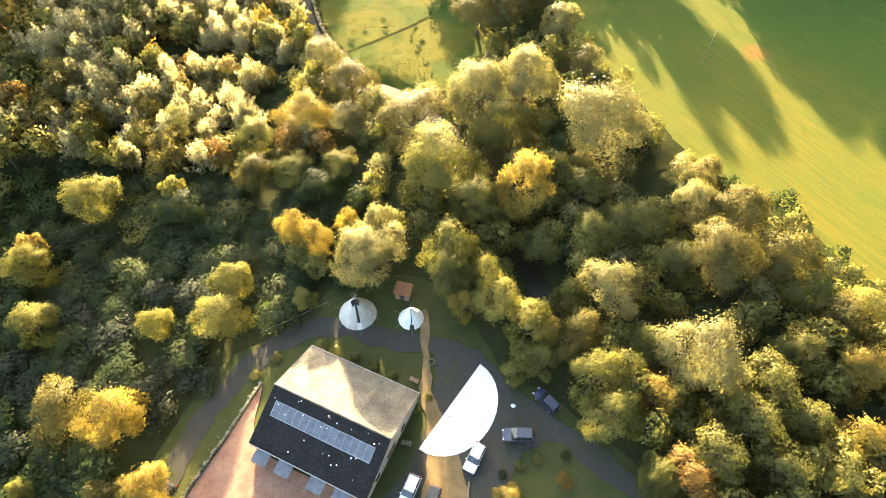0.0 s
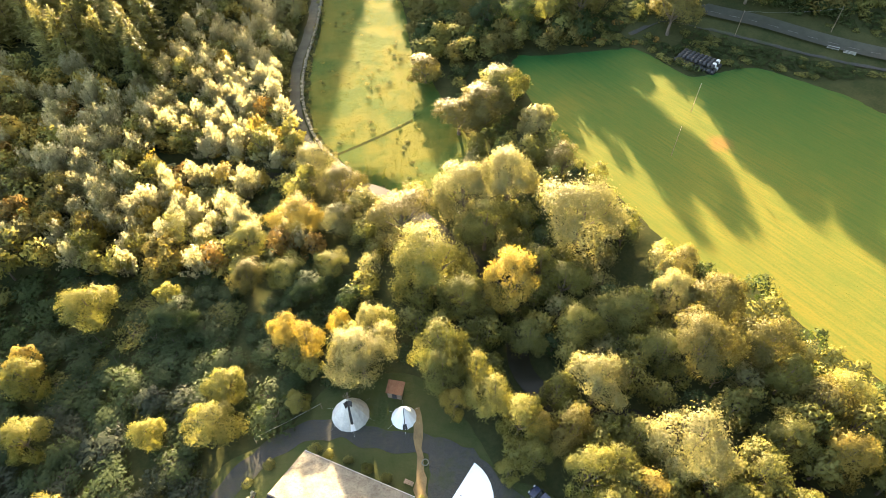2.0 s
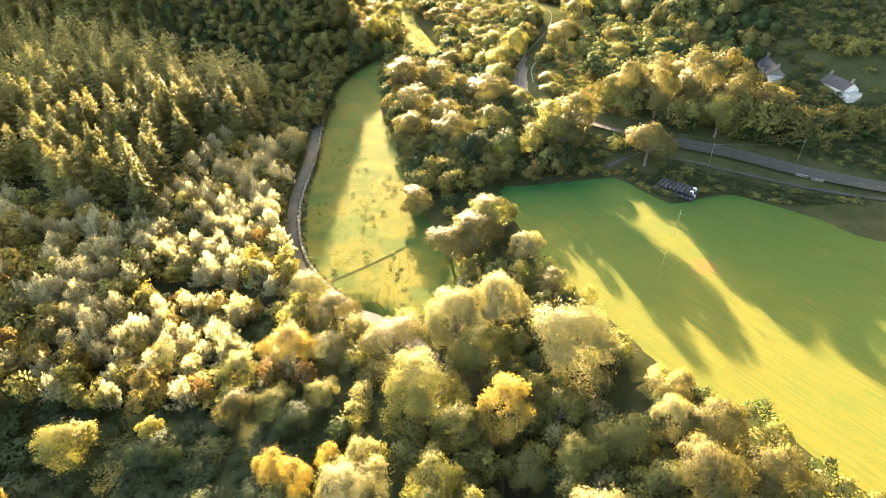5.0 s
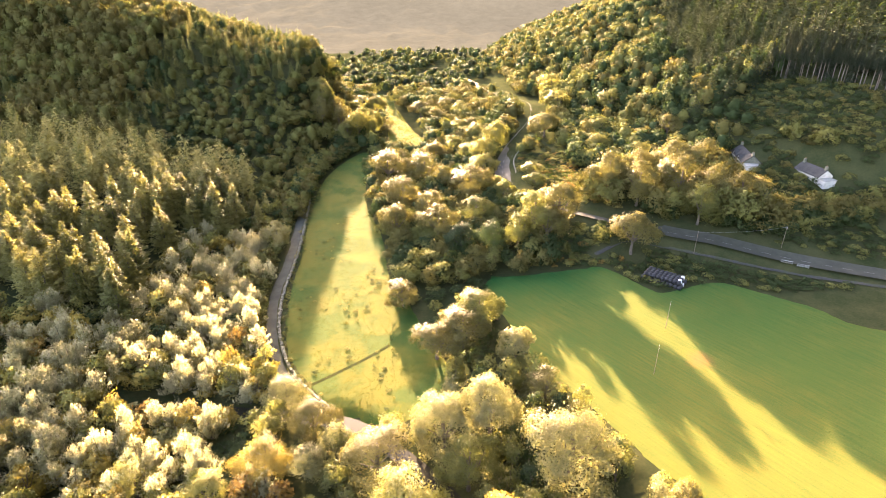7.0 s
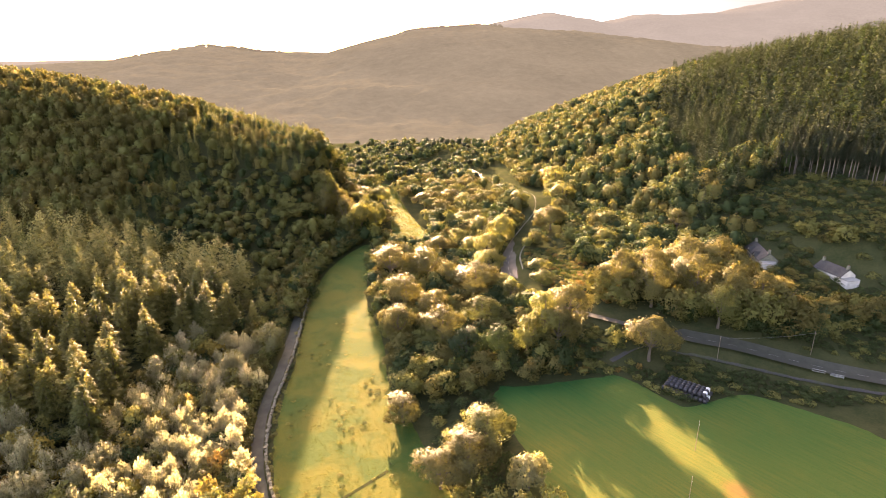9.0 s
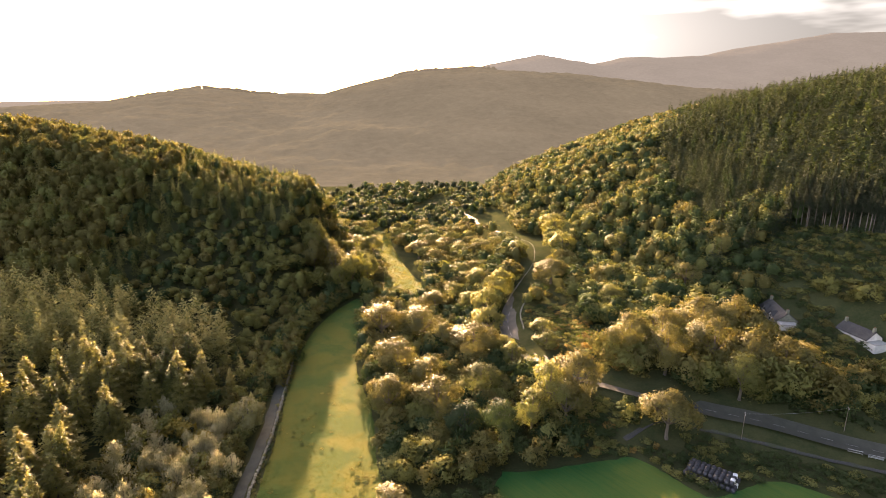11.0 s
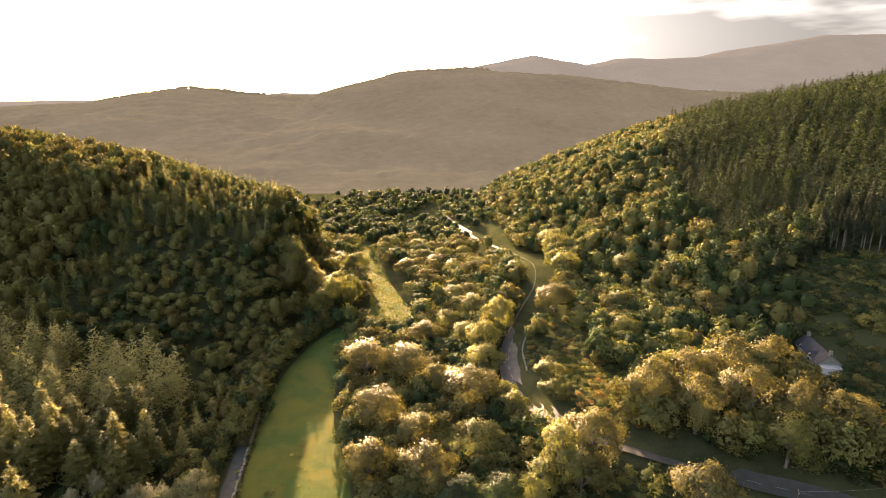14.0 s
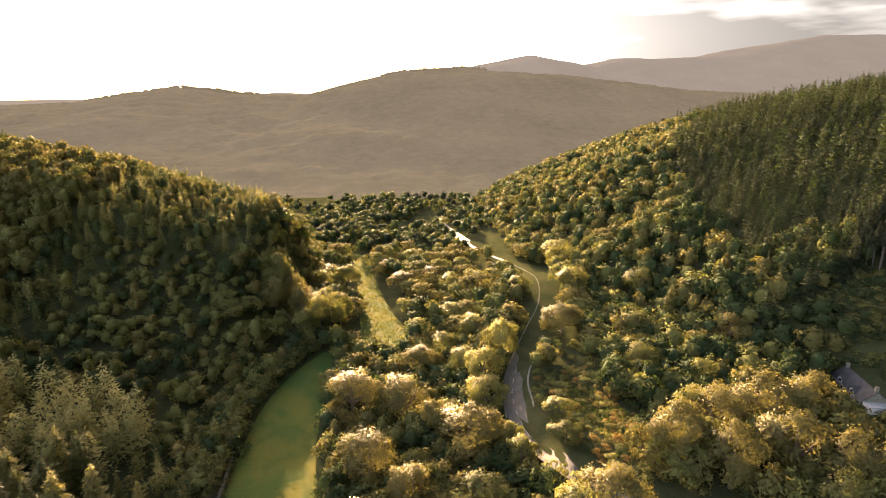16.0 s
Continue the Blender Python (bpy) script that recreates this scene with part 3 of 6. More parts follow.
STRIP = [(-22, 303), (-29, 290), (-34.5, 274), (-38, 254), (-38.4, 228), (-37.4, 203), (-36.2, 183), (-35.8, 162), (-33.8, 141), (-30, 127), (-22, 114), (-16, 107), (-10, 104), (-2, 103), (6, 106), (9, 114), (9, 124), (4.5, 138), (-1, 155), (-6, 170), (-9, 199), (-16, 228), (-18, 262), (-18, 298)]
FARSTRIP = [(-10, 350), (-16, 417), (-22, 450), (-10, 440), (-4, 393), (5, 345), (13, 316), (6, 298), (-6, 303)]
PATCH = [(49, 403), (60, 399), (62, 380), (52, 376)]
VERGE = [(62, 256), (70, 246), (77, 230), (70, 218), (63, 224), (58, 240)]
YARD = [(-46, 4), (-42, 17), (-38, 29), (-33, 38), (-25, 43), (-21, 48), (-18, 52), (-9, 54), (-2, 53), (2, 49), (6, 44), (9, 38), (11, 35), (16, 34), (20, 30), (27, 24), (34, 16), (40, 4), (30, -8), (-20, -12)]
HOUSEPLOT = [(131, 224), (140, 240), (150, 244), (156, 232), (160, 206), (152, 193), (140, 200), (134, 208)]
CLEARING = [(146, 262), (170, 270), (194, 234), (206, 206), (178, 204), (160, 226), (150, 244)]
OPEN = [FIELD, STRIP, FARSTRIP, PATCH, VERGE, YARD, HOUSEPLOT]
TRACK = [(-44.5, 262), (-42.6, 235), (-40.8, 208), (-39.8, 184), (-40.2, 161), (-38.1, 142), (-34, 128), (-30, 118)]
MAINROAD = [(44, 540), (50, 500), (61, 438), (76, 388), (79, 352), (74, 325), (63, 300), (53, 277), (45, 257), (43, 241), (45, 222), (52, 206), (64, 198), (90, 184), (106, 177), (131, 164), (175, 146)]
FOOTPATH = [(64, 176), (76, 181), (87, 177), (102, 170), (127, 158), (160, 146)]

tagged(drape("pasture", FIELD, PASTURE, 0.06, 4.0, 0.6), "mown green pasture with faint mowing lines", "field")
tagged(drape("meadow", STRIP, MEADOW, 0.06, 3.0, 0.5), "rough sunlit meadow strip beside a track", "meadow")
tagged(drape("meadow", FARSTRIP, MEADOW, 0.08, 3.0, 0.8), "bright meadow clearing between woods", "meadow")
tagged(drape("meadow", PATCH, MEADOW, 0.10, 3.0, 0.8), "small grass clearing below the road", "meadow")
tagged(drape("verge", VERGE, MEADOW, 0.12, 2.0, 0.6), "orange-brown bracken verge beside the road", "verge")
tagged(drape("yard", YARD, LAWN, 0.05, 3.0, 0.5), "shaded grass yard round the barn", "yard")
DRIVE = [(-42, 4), (-38.5, 17), (-35, 28), (-30, 36.5), (-24, 42), (-17, 44), (-9, 42), (0, 40.5), (6, 36), (10, 30), (15, 28.5), (22, 24), (29, 18), (38, 6)]
ribbon("driveway", DRIVE, 3.3, GRAVEL, 0.11, "grey gravel driveway curving round the barn", "driveway", step=0.8, ragged=0.5)
tagged(drape("forecourt", [(-1, 42), (6, 40), (11, 34), (18, 28), (12, 24), (7, 14), (-6, 8), (-9, 15), (-3, 24), (-1, 33)], GRAVEL, 0.15, 2.0, 1.1), "worn gravel parking area beside the barn", "forecourt")
# earth path; its narrow end also paints the stripe of sun lying there
tagged(drape("dirt_path", [(-3.4, 47), (-2.5, 47.5), (-2.0, 42), (-1.6, 37), (-0.7, 32), (1.6, 27), (3.0, 23), (4.0, 19), (5.0, 10), (-3.0, 10), (-2.2, 19), (-1.7, 24), (-2.0, 28), (-2.9, 32.5), (-3.1, 37), (-3.2, 42)], DIRT, 0.19, 1.0, 0.9), "ochre earth path through the yard, widened by a painted sun stripe", "path")
ribbon("track", TRACK, 2.9, LANE, 0.13, "narrow grey lane beside the meadow", "lane", step=1.2, ragged=0.22)
ribbon("road", MAINROAD, 6.4, ASPHALT, 0.28, "grey asphalt valley road", "road", crown=0.1)
ribbon("footpath", FOOTPATH, 1.5, GRAVEL, 0.22, "pale gravel path below the road", "path", step=1.0, ragged=0.5)
ribbon("river", RIVER_LINE, 4.0, WATER, -0.75, "dark slow river under the trees", "river", level=0.0)
ribbon("ditch", [(-24, 116.5), (-17, 121.5), (-10, 127), (-5, 131.5)], 0.9, FLOOR, 0.09, "dark drainage ditch across the meadow", "ditch")


def dashes(name, line, width, gap, length, lift):
    p = curve_points(line, 1.0)
    d = np.gradient(p, axis=0)
    run = np.r_[0, np.cumsum(np.hypot(*np.diff(p, axis=0).T))]
    bm = bmesh.new()
    for s in np.arange(2, run[-1] - length, gap):
        a, b = [np.array([np.interp(q, run, p[:, k]) for k in (0, 1)]) for q in (s, s + length)]
        t = (b - a) / np.hypot(*(b - a))
        nrm = np.array([-t[1], t[0]]) * width / 2
        zs = [hz(*a) + lift, hz(*b) + lift]
        bm.faces.new([bm.verts.new((*q, z)) for q, z in ((a - nrm, zs[0]), (b - nrm, zs[1]), (b + nrm, zs[1]), (a + nrm, zs[0]))])
    return finish(name, bm, LINE)


tagged(dashes("road_marking", MAINROAD, 0.11, 6.0, 3.0, 0.33), "white dashed centre line of the road", "road marking", "", "structure")


# ---- trees ----
def unit(v):
    return v / np.maximum(np.linalg.norm(v, axis=-1, keepdims=True), 1e-9)


def leaves(centre, normal, length, width, rng, along=None):
    """Three-cornered leaf sprays round the given places."""
    n = len(centre)
    along = rng.normal(size=(n, 3)) if along is None else along + rng.normal(size=(n, 3)) * 0.25
    u = unit(along - normal * (along * normal).sum(1, keepdims=True))
    v = np.cross(normal, u)
    a, b = (length * rng.uniform(0.7, 1.3, n))[:, None], (width * rng.uniform(0.7, 1.3, n))[:, None]
    return np.stack([centre - u * a - v * b * 0.6, centre - u * a * 0.6 + v * b, centre + u * a], 1)[:, ::-1]


def outward(corners, share, kind):
    """Directions that round off the shading of a crown: partly the leaf's own, partly away from the crown's middle."""
    mid = corners.mean(1)
    own = unit(np.cross(corners[:, 1] - corners[:, 0], corners[:, 2] - corners[:, 0]))
    if kind in ("larch", "spruce", "silver"):
        out = unit(mid * (1, 1, 0) + (0, 0, 0.9))
    else:
        out = unit(mid - (0, 0, 1.15))
    flip = np.where((own * out).sum(1) < 0, -1.0, 1.0)[:, None]
    return np.repeat(unit(own * flip * (1 - share) + out * share)[:, None], 3, 1), flip[:, 0] < 0


def facing(corners, share, kind):
    n, flip = outward(corners, share, kind)
    corners = corners.copy()
    corners[flip] = corners[flip][:, ::-1]
    return corners, n


def crown(kind, count, leaf, seed):
    """Leaves of one plant 2.4 high whose crown is about 1 in radius, as an array of three-cornered leaves."""
    rng = np.random.default_rng(seed)
    if kind in ("larch", "spruce"):
        z = 1 - np.sqrt(rng.uniform(0, 1, count))
        whorl = np.round(z * 14) / 14 + rng.normal(0, 0.028, count)
        a = np.floor(rng.uniform(0, 1, count) * 9) / 9 * 2 * math.pi + whorl * 61 + rng.normal(0, 0.3, count)
        lobes = 0.75 + 0.25 * np.sin(a * 3 + whorl * 40 + seed)
        far = np.clip(1.03 - whorl, 0.01, 1.1) ** (0.72 if kind == "larch" else 1.0) * np.sqrt(rng.uniform(0.12, 1, count)) * lobes
        droop = 0.22 if kind == "spruce" else 0.10
        c = np.column_stack([far * np.cos(a), far * np.sin(a), 0.22 + whorl * 2.2 - droop * far])
        radial = np.column_stack([np.cos(a), np.sin(a), np.full(count, -droop if kind == "spruce" else 0.35)])
        nrm = unit(np.column_stack([rng.normal(0, 0.5, count), rng.normal(0, 0.5, count), np.ones(count)]))
        return leaves(c, nrm, leaf * 1.5, leaf * 0.7, rng, radial)
    if kind == "silver":
        m = 38
        axis = np.column_stack([rng.normal(0, 0.46, m), rng.normal(0, 0.46, m), np.zeros(m)])
        tip = 2.45 - 1.1 * np.hypot(axis[:, 0], axis[:, 1]) - rng.uniform(0, 0.35, m)
        pick, u = rng.integers(0, m, count), rng.uniform(0, 1, count) ** 0.7
        d = unit(rng.normal(size=(count, 3)) + (0, 0, 0.2))
        wide = (0.145 * np.sin(np.clip(u, 0.06, 1) * math.pi * 0.93) + 0.06)[:, None]
        c = axis[pick] * (0.35 + 0.65 * u[:, None]) + np.column_stack([np.zeros((count, 2)), 0.35 + u * (tip[pick] - 0.35)]) + d * wide * rng.uniform(0.75, 1, (count, 1))
        return leaves(c, unit(d + rng.normal(0, 0.35, (count, 3))), leaf * 1.2, leaf * 0.65, rng, np.tile([0.0, 0.0, 1.0], (count, 1)))
    if kind == "shrub":
        m = 12
        d = unit(rng.normal(size=(m, 3)) * (1, 1, 0.7) + (0, 0, 0.5))
        c0, size = d * rng.uniform(0.35, 0.62, (m, 1)) * (1, 1, 1.5) + (0, 0, 1.0), rng.uniform(0.36, 0.52, m)
    else:
        lobes = 7
        a0 = np.arange(lobes) * 2.4 + rng.uniform(0, 6)
        far = np.r_[0, rng.uniform(0.38, 0.62, lobes - 1)]
        lobe = np.column_stack([far * np.cos(a0), far * np.sin(a0), np.r_[1.55, rng.uniform(0.78, 1.6, lobes - 1)]])
        wide = np.r_[0.60, rng.uniform(0.34, 0.52, lobes - 1)]
        m = 70
        of = rng.choice(lobes, m, p=wide**2 / (wide**2).sum())
        d = unit(rng.normal(size=(m, 3)) + unit(lobe[of] - (0, 0, 1.1)) * 0.7 + (0, 0, 0.3))
        c0 = lobe[of] + d * wide[of][:, None] * rng.uniform(0.65, 0.95, (m, 1)) * ((1, 1, 0.95) if kind == "round" else (1, 1, 0.8))
        size = rng.uniform(0.11, 0.25, m)
        c0[:lobes], size[:lobes] = lobe, wide * 0.92
    pick = rng.choice(m, count, p=size**1.6 / (size**1.6).sum())
    out = unit(c0[pick] - (0, 0, 1.2))
    e = unit(rng.normal(size=(count, 3)) + out * 0.75 + (0, 0, 0.25))
    c = c0[pick] + e * size[pick][:, None] * np.where(rng.random((count, 1)) < 0.82, rng.uniform(0.65, 1.15, (count, 1)), rng.uniform(1.1, 1.5, (count, 1)))
    if kind == "weep":
        low = np.hypot(c[:, 0], c[:, 1]) > 0.45
        c[:, 2] -= low * rng.uniform(0, 0.55, count) * np.hypot(c[:, 0], c[:, 1])
        return leaves(c, unit(e + rng.normal(0, 0.4, (count, 3))), leaf * 1.35, leaf * 0.45, rng, np.tile([0.0, 0.0, -1.0], (count, 1)))
    c[:, 2] = np.maximum(c[:, 2], 0.12)
    return leaves(c, unit(e + rng.normal(0, 0.55, (count, 3))), leaf, leaf * 0.62, rng)


def trunk_mesh(kind, seed):
    rng = np.random.default_rng(seed)
    bm = bmesh.new()
    if kind in ("larch", "spruce"):
        tube(bm, (0, 0, -0.06), (0, 0, 1.2), 0.06, 0.035, 6)
        tube(bm, (0, 0, 1.2), (0, 0, 2.3), 0.035, 0.008, 6)
    else:
        fork = 0.45 if kind in ("shrub", "silver") else 0.75
        tube(bm, (0, 0, -0.08), (0.02, 0.01, 0.25), 0.085, 0.06, 7)
        tube(bm, (0.02, 0.01, 0.25), (0, 0.02, fork), 0.06, 0.05, 7)
        for k in range(6 if kind in ("round", "weep") else 4):
            a = k * 1.05 + rng.uniform(-0.3, 0.3)
            mid = Vector((0.25 * math.cos(a), 0.25 * math.sin(a), fork + rng.uniform(0.2, 0.4)))
            end = Vector((rng.uniform(0.4, 0.65) * math.cos(a + 0.2), rng.uniform(0.4, 0.65) * math.sin(a + 0.2), fork + rng.uniform(0.6, 1.1)))
            tube(bm, (0, 0.02, fork - 0.05), mid, 0.04, 0.026, 4)
            tube(bm, mid, end, 0.026, 0.008, 4)
        tube(bm, (0, 0.02, fork), (0.03, -0.02, 2.0), 0.05, 0.008, 6)
    me = bpy.data.meshes.new("trunk")
    bm.to_mesh(me)
    bm.free()
    me.materials.append(BARK)
    return me


KIND_WORDS = {"round": "broadleaf tree with a domed crown", "weep": "fine-leaved tree with drooping twigs", "silver": "young tree with upright leafy shoots", "larch": "larch with a feathery pointed crown", "spruce": "spruce with a dense pointed crown", "shrub": "bushy shrub in the undergrowth"}
CATEGORY = {"round": "tree", "weep": "tree", "silver": "tree", "larch": "conifer", "spruce": "conifer", "shrub": "shrub"}
NAMES = {"round": "broadleaf_tree", "weep": "weeping_tree", "silver": "silver_tree", "larch": "larch_tree", "spruce": "spruce_tree", "shrub": "shrub"}
GRADES = {"grand": (17000, 0.029), "big": (6000, 0.050), "fine": (9000, 0.040), "mid": (4000, 0.066), "low": (1250, 0.105)}
SHARED = {}
TRUNKS = {}


def plant(kind, pal, grade, variant, x, y, h, r, turn, group=""):
    key = (kind, pal, grade, variant)
    if key not in SHARED:
        count, leaf = GRADES[grade]
        if kind == "silver":
            count, leaf = 2300, 0.056
        elif kind == "shrub":
            count = int(count * 0.68)
        elif kind in ("larch", "spruce"):
            count, leaf = int(count * 1.6), leaf * 0.66
        SHARED[key] = mesh_from("crown", *[(c, 3, LEAF[pal], n) for c, n in [facing(crown(kind, count, leaf, 17 * variant + len(kind)), {"grand": 0.5, "big": 0.6, "fine": 0.5, "mid": 0.6, "low": 0.5}[grade] * (0.4 if kind == "silver" else 1.0), kind)]][0])
    if (kind, variant) not in TRUNKS:
        TRUNKS[kind, variant] = trunk_mesh(kind, variant)
    ob = new(NAMES[kind])
    ob.matrix_basis = Matrix.Translation((x, y, hz(x, y) - 0.05)) @ pose(0, 0, 0, 0, 0, turn) @ Matrix.Diagonal((r, r, h / 2.4, 1))
    tagged(ob, f"{LEAF_WORDS[pal]} {KIND_WORDS[kind]}", CATEGORY[kind], group)
    for name, data in (("trunk", TRUNKS[kind, variant]), ("crown", SHARED[key])):
        child = new(name, data)
        child.parent = ob
    return ob


YARD_TREES = [
    (-12, 53.4, 13, 6.3, "round", "p"), (-16.8, 61.9, 9, 2.5, "round", "g"), (-10.7, 60.5, 12, 3, "round", "p"),
    (1.2, 55.8, 13, 5.2, "round", "y"), (6.9, 51.1, 11, 3.4, "round", "y"), (3.3, 46, 9, 2.5, "round", "g"),
    (9.5, 46.4, 11, 4.4, "round", "y"), (13.3, 41.8, 12, 4, "round", "y"), (16.6, 41.1, 10, 2.5, "round", "g"),
    (20.7, 39.9, 12, 3.8, "round", "t"), (22.3, 33.1, 13, 4.4, "round", "y"), (23.8, 27.8, 12, 4.2, "round", "y"),
    (30.3, 30.9, 11, 3.5, "round", "g"), (11.1, 35.5, 5, 2, "round", "y"), (9.7, 17.6, 5, 2.2, "round", "g"),
    (-22.3, 47.6, 5, 2.2, "round", "y"), (1.5, 50.6, 12, 4, "round", "o"),
    (15.2, 36.7, 9, 2.6, "round", "o"), (26.3, 34.6, 12, 3.6, "round", "o"),
]
BANK_TREES = [
    (38.2, 36.4, 17, 6.9, "round", "p"), (46.6, 32.1, 14, 4.8, "round", "o"), (26.8, 48.4, 14, 5.2, "round", "p"),
    (20.4, 48.1, 11, 3.2, "round", "o"), (45.6, 53.8, 15, 6.2, "round", "t"), (56.9, 54.7, 14, 5.5, "round", "t"),
    (51.7, 63.9, 13, 5, "round", "t"), (44.1, 66.4, 12, 3.9, "round", "p"), (48.3, 73.6, 11, 4.1, "round", "t"),
    (60.7, 43.3, 13, 4.3, "round", "t"), (58.2, 48.9, 12, 3.7, "round", "o"), (65.4, 45.1, 12, 4.1, "round", "y"),
    (54.1, 38.6, 11, 3.8, "round", "o"), (61.7, 35.8, 12, 4.1, "round", "g"), (42.3, 26.4, 14, 4.4, "round", "o"),
    (36.7, 21.9, 14, 4.4, "round", "o"), (50.6, 27, 12, 3.5, "round", "o"), (56.8, 25.6, 12, 3.4, "round", "g"),
    (52.3, 20.9, 12, 4, "round", "y"), (32.5, 19.5, 12, 4.1, "round", "r"), (28.5, 19.8, 11, 2.7, "round", "o"),
    (44.9, 20.4, 12, 4, "round", "o"),
]
RIVER_TREES = [
    (30.9, 84.9, 18, 9.9, "round", "p"), (14.3, 68.1, 18.5, 5.2, "round", "g"), (0.2, 73.7, 15, 7.9, "round", "y"),
    (-6.5, 88, 11, 8, "round", "t"), (6.7, 92.8, 16, 6.9, "round", "p"), (16.9, 96.7, 17, 6.6, "round", "p"),
    (31.2, 107.4, 9, 5.2, "round", "t"), (26.1, 60.2, 10, 4.5, "round", "y"), (36.3, 64.2, 10, 5.2, "round", "o"),
    (30.8, 62.4, 9, 4, "round", "o"), (13.9, 66.9, 9, 4.3, "round", "o"), (24.7, 69.5, 11, 4.9, "round", "o"),
    (30.7, 38.8, 11, 3.8, "round", "o"), (-20.5, 100.4, 10, 6, "weep", "t"), (-27.8, 109.8, 10, 5.8, "weep", "p"),
    (-28, 89.7, 10, 6.2, "round", "g"), (-20.6, 89.4, 8, 5, "round", "p"), (5.4, 66.7, 11, 4.8, "round", "o"),
    (17.1, 59.3, 9, 4.4, "round", "o"), (39.5, 54.4, 10, 4.3, "round", "o"), (11, 84.4, 14, 6, "round", "o"),
    (20.8, 73.3, 12, 4.1, "round", "o"),
]
LEFT_TREES = [
    (-35.4, 43.5, 7.5, 4.7, "round", "y"), (-34.4, 49.9, 7.5, 3.3, "round", "y"), (-25.2, 59.6, 11, 3.4, "round", "g"),
    (-22.1, 57.9, 10, 3.8, "round", "g"), (-44.2, 41.6, 8, 2.8, "round", "y"), (-62, 65.2, 11, 5.2, "round", "y"),
    (-36.1, 73.9, 8, 3.8, "weep", "t"), (-63.5, 41.1, 8, 3.8, "round", "y"), (-53.5, 27.7, 9, 4.4, "round", "t"),
    (-44.9, 26.9, 11, 4.8, "round", "g"), (-38, 17.7, 9, 3.3, "round", "g"), (-55, 17.1, 6, 1.6, "round", "y"),
    (-43.8, 15.7, 8, 3, "round", "t"), (-68.5, 51.9, 9, 4.2, "round", "y"), (-47.4, 65.2, 7, 4.3, "round", "d"),
    (-28.6, 75.2, 7, 4.1, "round", "y"), (-20.2, 76.8, 7, 3.9, "round", "y"), (-37.7, 83.5, 8, 4.5, "round", "y"),
    (-23.8, 71.3, 7, 4.3, "round", "d"), (-52, 86.6, 8, 4.8, "round", "y"),
]
MEADOW_TREES = [
    (14.3, 129.4, 12, 7.4, "round", "t"), (7.3, 124.9, 11, 6.8, "round", "t"), (19.5, 137.2, 13, 7.1, "round", "o"),
    (26.7, 122.1, 11, 4.9, "round", "p"), (-1.5, 150.4, 9, 5.6, "round", "t"), (-3.8, 174, 4, 2.5, "round", "y"),
    (-44.8, 190.1, 12, 5.4, "round", "p"), (-43.1, 140.3, 9, 4.2, "silver", "s"),
    (26.5, 205.5, 13, 8.1, "round", "o"), (18.4, 180.8, 13, 6.5, "round", "d"),
    (7.4, 192.3, 10, 6.2, "round", "o"), (28.5, 180, 14, 6.4, "round", "d"), (38.6, 182.8, 15, 6.4, "round", "o"), (45.0, 188.0, 19.0, 7.0, "round", "o"),
]
SPUR_TREES = [
    (-25, 319, 20, 6.4, "round", "y"), (-34, 327, 21, 6.6, "round", "t"), (-30, 311, 17, 5.2, "round", "o"), (-17, 325, 19, 5.6, "round", "o"), (-23, 333, 19, 6, "round", "o"), (-39, 337, 24, 7, "round", "t"), (-46, 342, 24, 7, "round", "o"), (-45, 328, 21, 6, "round", "t"),
]
CLUMP_TREES = [
    (-7.3, 252.7, 17, 10.1, "round", "t"), (9, 248.5, 17, 8.8, "round", "t"), (17.4, 239.4, 14, 4.8, "round", "t"),
    (-0.8, 221.1, 16, 8.6, "round", "t"), (10.1, 206.5, 16, 6.7, "round", "t"), (-3.6, 194.7, 15, 6.7, "round", "t"),
    (11.5, 191.3, 16, 8, "round", "t"), (26.9, 229.7, 17, 10.5, "round", "t"), (36.4, 263.8, 16, 7, "round", "y"),
    (44.9, 276.8, 16, 6.1, "round", "y"), (34.8, 248.9, 14, 7, "round", "y"), (54.2, 191.9, 17, 7.7, "round", "t"),
    (48.6, 182.9, 16, 6.6, "round", "t"), (75.8, 175, 16.5, 8, "round", "t"), (52.9, 231.1, 8, 5, "round", "o"),
    (51.8, 220.7, 7, 4.3, "round", "o"), (63, 331, 12, 6, "round", "o"), (31, 324.2, 12, 7.4, "round", "o"),
    (38.5, 301.5, 12, 6.3, "round", "o"), (15.5, 281.1, 12, 7.4, "round", "t"), (24.4, 293.1, 12, 6.6, "round", "o"),
    (33.9, 229.6, 14, 5.2, "round", "t"), (39.0, 217.0, 11, 4.5, "round", "o"), (37.8, 226.5, 10, 4.0, "round", "y"),
]
